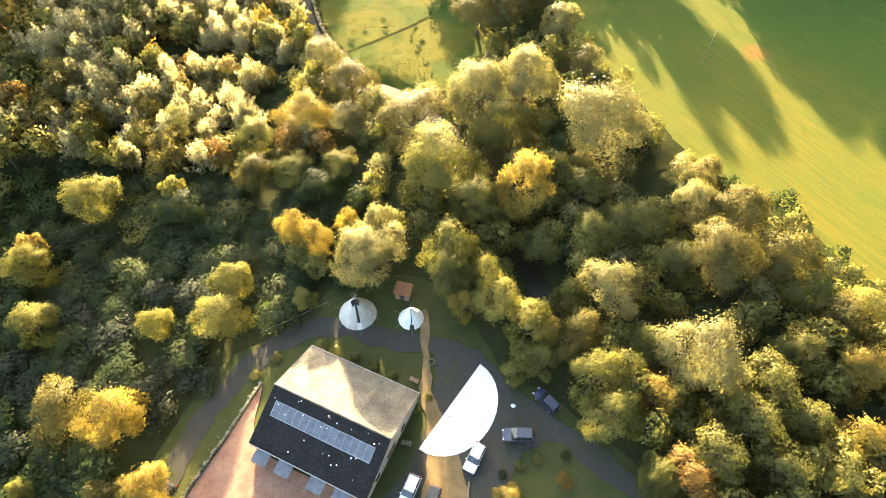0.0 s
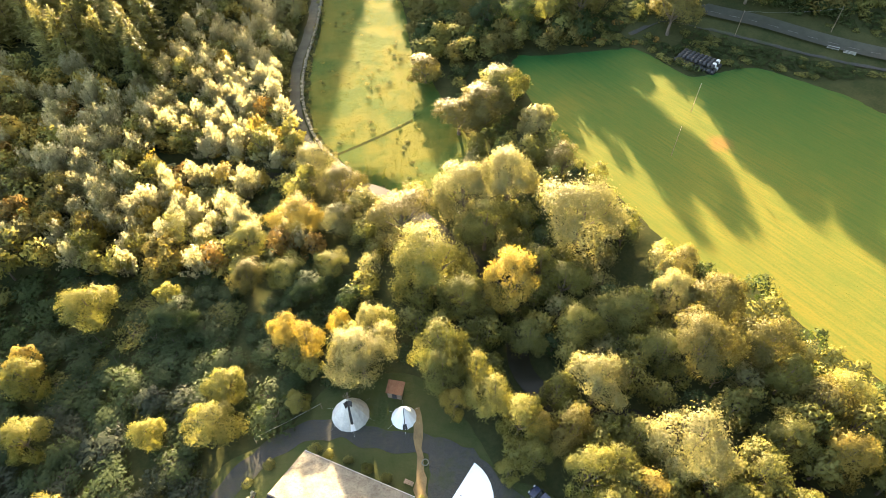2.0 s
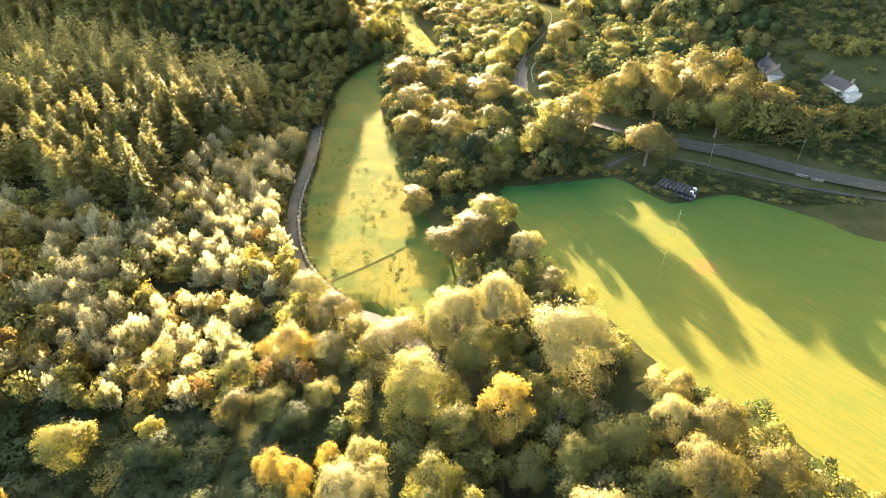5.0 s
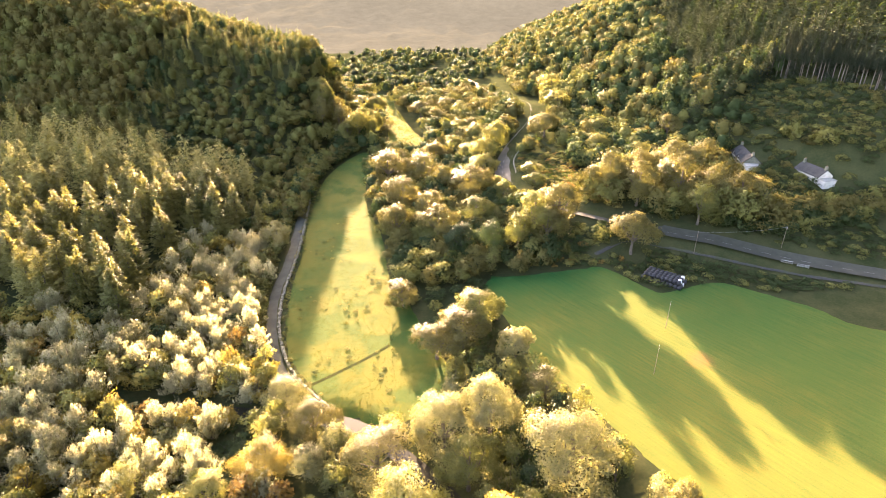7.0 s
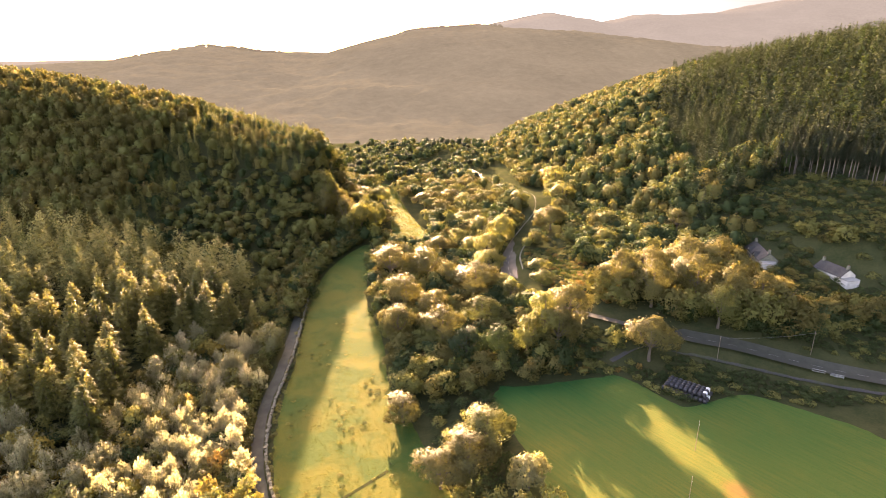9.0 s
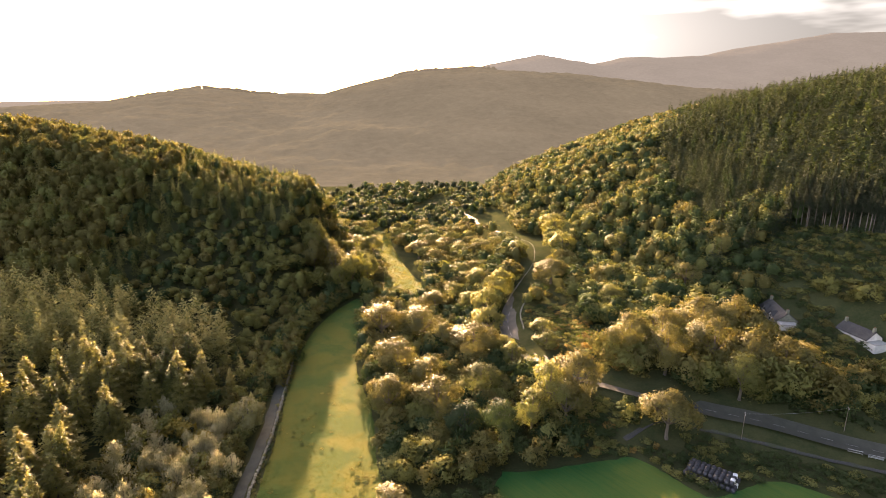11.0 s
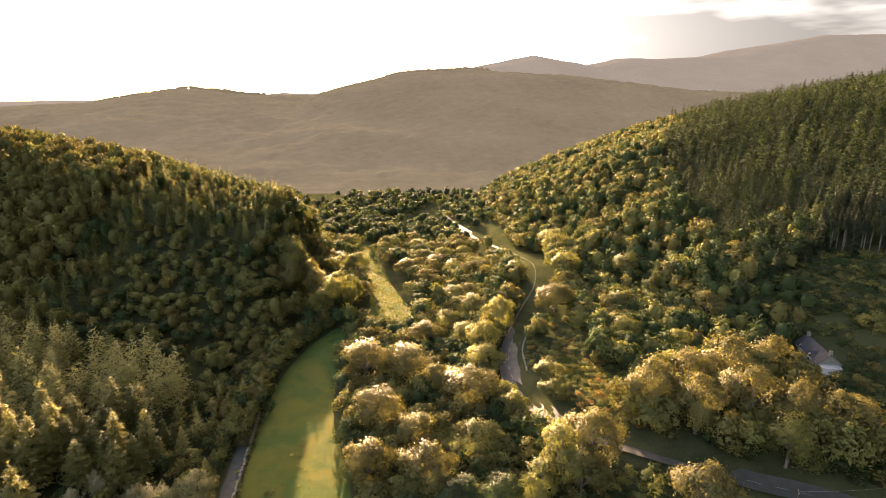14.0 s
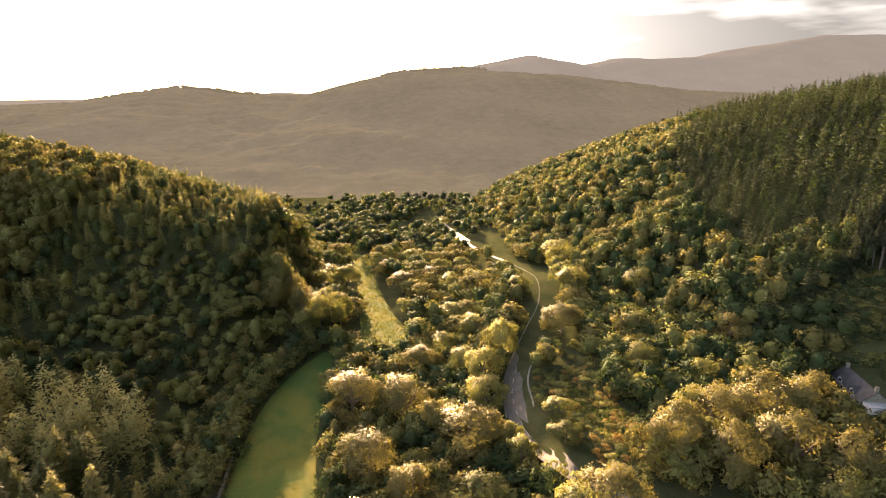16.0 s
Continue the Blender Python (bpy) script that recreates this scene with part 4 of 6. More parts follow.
ROAD_TREES = [
    (93.6, 371.4, 17, 10.5, "round", "y"), (87.1, 328.8, 16, 7.6, "round", "y"), (71.4, 291.3, 14, 8.7, "round", "t"),
    (-30.2, 344.4, 12, 7.3, "round", "p"), (-26.3, 379, 15, 8.7, "round", "o"), (-16.9, 378.7, 15, 6.9, "round", "o"),
    (10.9, 371.9, 12, 7.4, "round", "t"), (27.1, 381.4, 12, 7.4, "round", "t"), (17.4, 421.1, 11, 6.8, "round", "o"),
    (1.5, 406.3, 9, 5.6, "round", "o"), (40.2, 464, 8, 4.4, "round", "y"), (45.7, 520, 9, 5, "shrub", "o"),
    (35.2, 366.7, 12, 7.4, "round", "o"), (73.9, 243.9, 6, 2.3, "round", "y"), (98.9, 284.5, 13, 6.9, "round", "o"),
    (114.6, 291.6, 16, 5.2, "larch", "o"), (113, 314.4, 14, 7.7, "round", "o"), (102.6, 244.6, 12, 5, "round", "o"),
    (124.5, 266.1, 13, 7.3, "round", "t"), (88.3, 258.2, 12, 6.6, "round", "o"), (-36.6, 321.5, 9, 4.6, "round", "p"),
    (30.8, 277.5, 12, 6.6, "round", "o"),
]
ROW_TREES = [
    (77.5, 209.8, 19, 8.2, "round", "t"), (71, 216, 6, 3, "round", "o"), (92.5, 218.4, 17, 8.3, "round", "t"),
    (108.4, 221.6, 19, 10.3, "round", "t"), (118.9, 218.8, 18, 7.8, "round", "t"), (85.6, 199.4, 19, 7.4, "round", "t"),
    (102.3, 201.1, 20, 9.1, "round", "t"), (111.9, 194.8, 18, 8, "round", "t"), (120.3, 191.9, 16, 7.2, "round", "t"),
    (126.8, 190.3, 14, 7.2, "round", "t"),  (103, 185.8, 17, 6.9, "round", "o"),
]

HEROES = [(YARD_TREES, "trees round the yard"), (BANK_TREES, "trees on the river bank"), (RIVER_TREES, "trees along the river"), (LEFT_TREES, "trees left of the yard"), (MEADOW_TREES, "trees between the fields"), (SPUR_TREES, "tall trees at the foot of the spur"), (CLUMP_TREES, "trees beyond the meadow"), (ROAD_TREES, "trees along the road"), (ROW_TREES, "row of trees below the cottages")]
rnd = random.Random(5)
PLANTED = []
for trees, group in HEROES:
    for x, y, h, r, kind, pal in trees:
        grade = ("grand" if r > 5.6 else "fine") if y < 118 else "big" if r > 6 else "mid"
        plant(kind, pal, grade, rnd.randrange(4), x, y, h, r, rnd.uniform(0, 360), group)
        PLANTED.append((x, y, r))


def free_spots(x0, x1, y0, y1, step, seed, near_open=1.2, clear=0.65):
    """Loosely spaced places off the open ground, the roads and the trees that stand already."""
    rng = np.random.default_rng(seed)
    a, b = np.meshgrid(np.arange(x0, x1, step), np.arange(y0, y1, step))
    a, b = a.ravel() + rng.uniform(-0.45, 0.45, a.size) * step, b.ravel() + rng.uniform(-0.45, 0.45, b.size) * step
    keep = np.ones(a.shape, bool)
    for poly in OPEN[:-1]:
        keep &= ~inside(a, b, poly) & (to_line(a, b, poly + poly[:1]) > near_open)
    for line, gap in ((TRACK, 2.8), (MAINROAD, 6.2), (FOOTPATH, 3.0), (RIVER_LINE, 3.0), (BROOK_LINE, 3.0), (DRIVE, 4.0)):
        keep &= to_line(a, b, line) > gap
    for px, py, pr in PLANTED:
        keep &= np.hypot(a - px, b - py) > pr * clear
    return a[keep], b[keep]


def fill(zone, rule, step, seed, near_open=1.2):
    """Plants of a stretch of land; rule gives kind, palette, height and radius, or None, for a place."""
    rng = random.Random(seed)
    out = []
    for x, y in zip(*free_spots(*zone, step, seed, near_open)):
        if x > 0.95 * (y - 40) + 60 and y > 150 or x < -0.75 * (y + 20) - 45:
            continue
        row = rule(float(x), float(y), rng)
        if row and 44 < y < 104 and (abs(x + 2 + 0.132 * (y - 30)) < 2.4 or abs(x + 27.5 + 0.132 * (y - 20)) < 3.0):
            row = ("shrub", "d", rng.uniform(1.0, 1.8), rng.uniform(1.6, 2.4))
        if row:
            out.append((float(x), float(y), *row))
    return out


def left_wood(x, y, rng):
    foot = -44.6 - 0.005 * y
    if y < 76:
        if x > -16 and y > 54:
            return None
        # shade over this undergrowth is partly put into darker leaf colours
        return ("shrub", rng.choice("ddddnn" if x < -28 and y < 50 else "dddddo"), rng.uniform(1.8, 3.4), rng.uniform(2.5, 3.9)) if rng.random() < 0.94 or y < 50 else ("round", rng.choice("yog"), rng.uniform(6, 9), rng.uniform(2.4, 3.4))
    if y < 192 and x < -24 - max(0, y - 90) * 0.24 and not (y > 138 and x < -74) and x > -130:
        drift = noise.noise(Vector((x * 0.045, y * 0.045, 11)))
        if rng.random() < 0.44 + drift * 0.9 - max(0.0, y - 120) * 0.003:
            return (rng.choice(["round", "shrub"]), rng.choice("ggyyytr"), rng.uniform(5.5, 8.5), rng.uniform(2.4, 3.6))
        if rng.random() < 0.12:
            return ("shrub", rng.choice("do"), rng.uniform(4, 6), rng.uniform(2.4, 3.4))
        return ("silver", "s", rng.uniform(6.5, 9.5), rng.uniform(2.6, 3.9))
    if y >= 138 and x < -62:
        return ("larch", rng.choice("llllol"), rng.uniform(12, 18), rng.uniform(4.2, 6.0)) if rng.random() < 0.52 else None
    if 190 <= y < 300 and foot > x > -108:
        return ("larch", rng.choice("lo"), rng.uniform(6, 9), rng.uniform(2.0, 2.8)) if rng.random() < 0.3 else ("round", rng.choice("oodt"), rng.uniform(4.5, 7.5), rng.uniform(2.4, 3.6))
    if y >= 192 and x < foot:
        return ("larch", rng.choice("llol"), rng.uniform(9, 15), rng.uniform(2.6, 3.4)) if rng.random() < 0.45 else ("round", rng.choice("ootl"), rng.uniform(7, 11), rng.uniform(2.8, 4.2))
    return None


def middle_wood(x, y, rng):
    if x < -16 and y < 155:
        return None
    if y < 120 and (x > -16 or y > 95) and x < 80:
        if x > 24 and y < 44:
            return ("round", rng.choice("ooy"), rng.uniform(8, 12), rng.uniform(2.6, 3.8))
        return ("shrub", rng.choice("dooyp"), rng.uniform(4.5, 9), rng.uniform(2.2, 3.4))
    if 118 < y < 160 and -3 < x < 26:
        return ("shrub", rng.choice("ddo"), rng.uniform(2.0, 4.5), rng.uniform(2.0, 3.2))
    if 172 < y < 262 and x > 53 - (y - 175) * 0.12:
        return None
    if 155 < y < 305 and -25 < x < 62:
        return ("round", rng.choice("dot"), rng.uniform(6, 10), rng.uniform(3.0, 4.6))
    return None


def right_wood(x, y, rng):
    if y < 172 or x < 62 or (x < 72 - (y - 175) * 0.12 and y < 262):
        return None
    if inside(x, y, HOUSEPLOT):
        return None
    if x < 76 and 250 < y < 300:
        return ("shrub", rng.choice("oyot"), rng.uniform(1.6, 3.2), rng.uniform(1.6, 2.6))
    if inside(x, y, CLEARING):
        return ("shrub", rng.choice("ddoot"), rng.uniform(2.0, 4.2), rng.uniform(1.8, 3.0))
    spruce = x > 0.53 * (y - 71) + 10
    if y < 215 and x > 76 or (y < 228 and 78 < x < 128):
        if y < 178:
            return None
        if x > 126 and y > 192:
            return ("shrub", rng.choice("doo"), rng.uniform(1.5, 3.5), rng.uniform(1.8, 3.0))
        if x > 126:
            return ("round", rng.choice("ottt"), rng.uniform(6, 9), rng.uniform(3.2, 4.6))
        return ("round", rng.choice("ottt"), rng.uniform(11, 15), rng.uniform(4, 6))
    if spruce and x > 168 + (y - 215) * 0.15:
        return ("spruce", "n", rng.uniform(13, 19), rng.uniform(2.6, 3.6))
    return ("round", rng.choice("ooddtd"), rng.uniform(7, 12), rng.uniform(3.4, 5.6))


def spur(x, y, rng):
    if y < 335 and x > -110:
        return ("round", rng.choice("oodt"), rng.uniform(4.5, 7.5), rng.uniform(2.4, 3.6)) if x < -44 else None
    foot = np.interp(y, [300, 350, 400, 440, 470, 500, 530], [-40, -40, -37, -38, -48, -76, -144])
    if x > foot:
        return None
    if x < -130 and rng.random() < 0.75:
        return ("round", rng.choice("ott"), rng.uniform(9, 14), rng.uniform(3.5, 5.0))
    return ("larch", rng.choice("lood"), rng.uniform(9.5, 13), rng.uniform(2.4, 3.2)) if rng.random() < 0.6 else ("round", rng.choice("oodt"), rng.uniform(8, 11), rng.uniform(2.8, 4.0))


def valley(x, y, rng):
    clump = noise.noise(Vector((x * 0.02, y * 0.02, 7)))
    if clump < -0.24 and y > 330:
        return None
    if y < 440:
        return ("round", rng.choice("oodt"), rng.uniform(8, 13), rng.uniform(4.2, 7.6))
    # farther up the valley, darker leaf colours stand in for shade
    return ("round", rng.choice("ddno"), rng.uniform(6, 11), rng.uniform(3.4, 5.4))


def ridge(x, y, rng):
    if hz(x, y) < 7:
        return None
    spruce = x > 130 and x > 0.50 * (y - 71) + rng.gauss(0, 9) + 50 * noise.noise(Vector((x * 0.012, y * 0.012, 1)))
    if spruce:
        return ("spruce", rng.choice("nnnd"), rng.uniform(13, 19), rng.uniform(4.0, 5.4))
    return ("round", rng.choice("oodtdt"), rng.uniform(8, 13), rng.uniform(3.6, 5.6))


def brambles(x, y, rng):
    if y > 176 and 66 < x:
        return ("shrub", rng.choice("ddo"), rng.uniform(3, 6.5), rng.uniform(1.8, 3.0))
    return ("shrub", rng.choice("ddo"), rng.uniform(0.9, 2.6), rng.uniform(1.2, 2.3)) if y > 150 and hz(x, y) < 8.5 else None


def bracken(x, y, rng):
    return ("shrub", rng.choice("ooytdr"), rng.uniform(0.8, 2.8), rng.uniform(1.0, 2.2)) if not inside(x, y, VERGE) else None


def thicket(x, y, rng):
    return ("shrub", rng.choice("yyppgg"), rng.uniform(3.2, 5.0), rng.uniform(2.2, 3.0)) if x < -27 - max(0, y - 90) * 0.24 and not (y > 138 and x < -74) else None


def scrub(x, y, rng):
    return ("shrub", rng.choice("ddoot"), rng.uniform(1.6, 4.2), rng.uniform(1.6, 2.8)) if inside(x, y, HOUSEPLOT) or inside(x, y, CLEARING) else None


PLANTED += [(142, 228.5, 14), (160, 211, 12)]
WOODS = fill((-135, -14, -14, 250), left_wood, 4.2, 11) + fill((-26, 84, -10, 305), middle_wood, 4.6, 12, 2.0) + fill((62, 200, 172, 300), right_wood, 5.6, 13, 3.0) + fill((128, 206, 196, 272), scrub, 2.9, 43) + fill((42, 80, 172, 262), bracken, 2.6, 47, 0.5) + fill((56, 165, 140, 196), brambles, 2.6, 23, 1.0)
FAR = fill((-300, -36, 250, 540), spur, 5.2, 14) + fill((-60, 88, 305, 560), valley, 9.4, 15, 3.0) + fill((-420, 200, 470, 650), valley, 10.0, 25, 3.0) + fill((82, 300, 262, 640), ridge, 7.0, 16, 3.0) + fill((300, 620, 262, 700), ridge, 10.0, 19, 3.0) + fill((200, 380, 150, 262), ridge, 8.0, 17, 3.0) + fill((-300, -135, 60, 250), lambda x, y, g: ("larch", g.choice("llo"), g.uniform(11, 17), g.uniform(2.8, 3.8)), 6.0, 18)

LIMITS = {"shrub": 270, "silver": 230, "larch": 110, "round": 110, "spruce": 30}
GROUPS = {"shrub": "undergrowth left of the yard and by the river", "silver": "silvery plantation on the slope", "larch": "larches on the slope", "round": "self-sown trees of the woods", "spruce": "spruces on the slope"}
count_of = {}
rest = []
for x, y, kind, pal, h, r in sorted(WOODS, key=lambda w: (w[0] + 8) ** 2 + (w[1] - 60) ** 2):
    count_of[kind] = count_of.get(kind, 0) + 1
    if count_of[kind] <= LIMITS[kind]:
        plant(kind, pal, "low", rnd.randrange(3), x, y, h, r, rnd.uniform(0, 360), GROUPS[kind])
    else:
        rest.append((x, y, kind, pal, h, r))
rest += FAR + fill((-128, -26, 80, 192), thicket, 4.4, 53)
for x, y in curve_points([(-50.5, 300), (-48.6, 262), (-46.5, 230), (-45.6, 200), (-44.6, 172), (-43.6, 155), (-41.4, 140), (-37.5, 127)], 2.0):
    rest.append((x + rnd.gauss(0, 0.7), y, rnd.choice(["shrub", "round"]), rnd.choice("dooot"), rnd.uniform(2.5, 5.5) + (2 if y > 225 else 0), rnd.uniform(1.8, 2.9)))
for x, y in curve_points([(-24, 308), (-32, 294), (-37.5, 276), (-41.0, 256), (-41.6, 236), (-41.5, 216)], 2.2):
    rest.append((x + rnd.gauss(0, 0.8), y, rnd.choice(["shrub", "round"]), rnd.choice("doot"), rnd.uniform(4, 8), rnd.uniform(2.4, 3.8)))
    rest.append((x - 4 + rnd.gauss(0, 0.8), y + 1, "round", rnd.choice("doot"), rnd.uniform(6, 9), rnd.uniform(3.0, 4.2)))
for _ in range(240):
    x, y = rnd.uniform(-34, -3), rnd.uniform(106, 225)
    if inside(x, y, STRIP) and noise.noise(Vector((x * 0.11, y * 0.05, 21))) > 0.08:
        rest.append((x, y, "shrub", rnd.choice("oody"), rnd.uniform(0.35, 0.8), rnd.uniform(0.35, 0.9)))
for _ in range(260):
    x, y = rnd.uniform(57, 78), rnd.uniform(217, 257)
    if inside(x, y, VERGE) and to_line(x, y, MAINROAD) > 5:
        rest.append((x, y, "shrub", rnd.choice("rygrto"), rnd.uniform(0.5, 1.5), rnd.uniform(0.7, 1.7)))
for x, y in curve_points([(-39.4, 240), (-38.2, 215), (-37.0, 190), (-36.9, 165), (-35.4, 147), (-32.6, 134), (-29.2, 124.5), (-26, 118), (-21, 112)], 1.5):
    rest.append((x + rnd.gauss(0, 0.5), y, "shrub", rnd.choice("doot"), rnd.uniform(0.5, 1.5), rnd.uniform(0.5, 1.2)))


def canopy(kind, rings, sides, seed):
    """The closed surface of one crown, 2.4 high and about 1 in radius: points, triangles and their directions."""
    rng = np.random.default_rng(seed)
    pts = []
    if kind in ("larch", "spruce"):
        for k in range(1, rings + 1):
            u = k / rings
            for s in range(sides):
                a = (s + 0.5 * (k % 2)) * 2 * math.pi / sides
                far = u ** 0.85 * (0.92 + 0.30 * (s % 2) - 0.12 * (k % 2)) * rng.uniform(0.8, 1.12)
                pts.append((far * math.cos(a), far * math.sin(a), 2.4 - 2.15 * u - 0.10 * (s % 2) + rng.normal(0, 0.03)))
        top = (0, 0, 2.45)
    else:
        lobes = unit(rng.normal(size=(9, 3)) + (0, 0, 0.45))
        for k in range(1, rings + 1):
            down = k / rings * 2.25
            for s in range(sides):
                a = (s + 0.5 * (k % 2)) * 2 * math.pi / sides
                d = np.array((math.sin(down) * math.cos(a), math.sin(down) * math.sin(a), math.cos(down)))
                r = 0.74 + 0.30 * np.clip((lobes @ d).max() * 3.2 - 2.2, 0, 1) + rng.normal(0, 0.035)
                pts.append((*(d[:2] * r), 1.32 + d[2] * r * 1.08))
        top = (0, 0, 2.35)
    pts = np.array([top] + pts)
    tris = [(0, 1 + s, 1 + (s + 1) % sides) for s in range(sides)]
    for k in range(rings - 1):
        a, b = 1 + k * sides, 1 + (k + 1) * sides
        for s in range(sides):
            t = (s + 1) % sides
            tris += [(a + s, b + s, b + t), (a + s, b + t, a + t)] if k % 2 else [(a + s, b + s, a + t), (a + t, b + s, b + t)]
    tris = np.array(tris)
    face = np.cross(pts[tris[:, 1]] - pts[tris[:, 0]], pts[tris[:, 2]] - pts[tris[:, 0]])
    n = np.zeros_like(pts)
    for k in range(3):
        np.add.at(n, tris[:, k], face)
    return pts, tris, unit(n)


def mass(name, rows, pal, rings, sides, count, leaf, label, category):
    """Woodland too dense to count, as one object: closed crowns fringed with leaves."""
    rng = np.random.default_rng(len(rows))
    pool = {}
    verts, tris, normals, base = [], [], [], 0
    for x, y, kind, _, h, r in rows:
        key = (kind, int(rng.integers(0, 5)))
        if key not in pool:
            p, t, n = canopy(kind, rings, sides, 40 + key[1]) if rings and kind in ("round", "weep") else (np.zeros((0, 3)), np.zeros((0, 3), int), np.zeros((0, 3)))
            fine = kind in ("larch", "spruce")
            fringe, fn = facing(crown(kind, int(count * (2.6 if count > 200 else 1.3)) if fine else count, leaf * (0.42 if count > 200 else 0.62) if fine else leaf, 40 + key[1]), 0.8, kind)
            more = np.arange(len(fringe) * 3).reshape(-1, 3) + len(p)
            pool[key] = np.vstack([p * (0.66, 0.66, 0.84), fringe.reshape(-1, 3)]), np.vstack([t, more]), np.vstack([n, fn.reshape(-1, 3)])
        p, t, n = pool[key]
        a = rng.uniform(0, 6.28)
        turn = np.array([[math.cos(a), math.sin(a), 0], [-math.sin(a), math.cos(a), 0], [0, 0, 1]])
        verts.append((p @ turn) * (r, r * rng.uniform(0.85, 1.15), h / 2.4) + (x, y, hz(x, y)))
        normals.append(unit((n @ turn) / (r, r, h / 2.4)))
        tris.append(t + base)
        base += len(p)
    me = bpy.data.meshes.new(name)
    tris = np.concatenate(tris)
    me.vertices.add(base), me.loops.add(tris.size), me.polygons.add(len(tris))
    me.vertices.foreach_set("co", np.concatenate(verts).astype(np.float32).ravel())
    me.loops.foreach_set("vertex_index", tris.ravel().astype(np.int32))
    me.polygons.foreach_set("loop_start", np.arange(0, tris.size, 3, dtype=np.int32))
    me.polygons.foreach_set("loop_total", np.full(len(tris), 3, dtype=np.int32))
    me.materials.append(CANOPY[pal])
    me.update(calc_edges=True)
    me.polygons.foreach_set("use_smooth", np.ones(len(tris), bool))
    me.normals_split_custom_set_from_vertices(np.concatenate(normals).astype(np.float32).tolist())
    tagged(new(name, me), label, category, "", "stuff")


DETAIL = {"near": (0, 6, 240, 0.15), "tall": (0, 6, 700, 0.11), "mid": (3, 7, 210, 0.155), "far": (3, 7, 95, 0.20)}


def zone_of(w):
    """How finely a tree of the joined woods is built: by its distance, kind and size."""
    x, y, kind, _, _, r = w
    if y < 230 and x > -140:
        return "near" if r < 3.5 or kind == "larch" else "tall"
    if r > 5.2 and y < 440 and kind == "round" and x < 100:
        return "tall"
    return "mid" if y < 400 and x < 190 else "far"


for pal in sorted({w[3] for w in rest}):
    for zone in DETAIL:
        rows = [w for w in rest if w[3] == pal and zone_of(w) == zone]
        if rows:
            mass("woodland", rows, pal, *DETAIL[zone], f"{LEAF_WORDS[pal]} trees of the dense woodland on the valley sides", "woodland")



def bare_spruce(x, y, h, turn, variant):
    """A tall spruce at a felled edge: a long pale trunk with a crown at its top alone."""
    ob = thing("spruce_tree", "tall spruce with a long bare pale trunk", "conifer", x, y, None, turn, "bare-trunked spruces at the felled edge")
    bm = bmesh.new()
    tube(bm, (0, 0, -0.4), (0.1, 0.05, h * 0.5), 0.24, 0.17, 7)
    tube(bm, (0.1, 0.05, h * 0.5), (0, 0, h * 0.97), 0.17, 0.03, 7)
    for k in range(7):
        z, a = h * (0.25 + 0.045 * k), k * 2.4 + turn
        tube(bm, (0.08, 0.03, z), (0.08 + 0.9 * math.cos(a), 0.9 * math.sin(a), z - 0.1), 0.03, 0.01, 4)
    part("trunk", bm, PALEBARK, ob)
    top = new("crown", SHARED["spruce", "n", "low", variant])
    top.parent = ob
    top.matrix_basis = Matrix.Translation((0, 0, h * 0.55)) @ Matrix.Diagonal((2.1, 2.1, h * 0.46 / 2.4, 1))


edge_rng = random.Random(61)
known = [k[3] for k in SHARED if k[:3] == ("spruce", "n", "low")]
for k in range(26):
    f = k / 25
    bare_spruce(169.5 + 26 * f + edge_rng.uniform(-0.8, 0.8), 270.5 - 39 * f + edge_rng.uniform(-1.2, 1.2), edge_rng.uniform(14, 18), edge_rng.uniform(0, 360), known[k % len(known)])

garden = random.Random(41)
for _ in range(40):
    x, y = garden.uniform(122, 168), garden.uniform(200, 258)
    if math.hypot(x - 142, y - 228.5) > 9 and math.hypot(x - 160, y - 211) > 7:
        plant("shrub" if garden.random() < 0.7 else "round", garden.choice("ddo"), "low", garden.randrange(3), x, y, garden.uniform(1.5, 5), garden.uniform(1.4, 3.0), garden.uniform(0, 360), "bushes round the cottages")


def skyline(rows, label):
    """Trees along the crest of the far hill, too many to count."""
    rng = np.random.default_rng(77)
    verts, tris, base = [], [], 0
    for x, y, kind, h, r in rows:
        p, t, _ = canopy(kind, 3, 6, int(rng.integers(0, 9)))
        verts.append(p * (r, r, h / 2.4) + (x, y, hz(x, y) - 1))
        tris.append(t + base)
        base += len(p)
    me = bpy.data.meshes.new("woodland")
    me.from_pydata(np.concatenate(verts).tolist(), [], np.concatenate(tris).tolist())
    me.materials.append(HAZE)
    tagged(new("woodland", me), label, "woodland", "", "stuff")


crest = random.Random(9)
skyline([(x + crest.uniform(-4, 4), crest.uniform(1640, 1690), "round" if x < -330 else "spruce", crest.uniform(5, 11) * (1.0 if x < -330 or x > -20 else 0.5), crest.uniform(5, 9)) for x in np.arange(-760, 260, 2.6)], "hazy trees along the crest of the far hill")


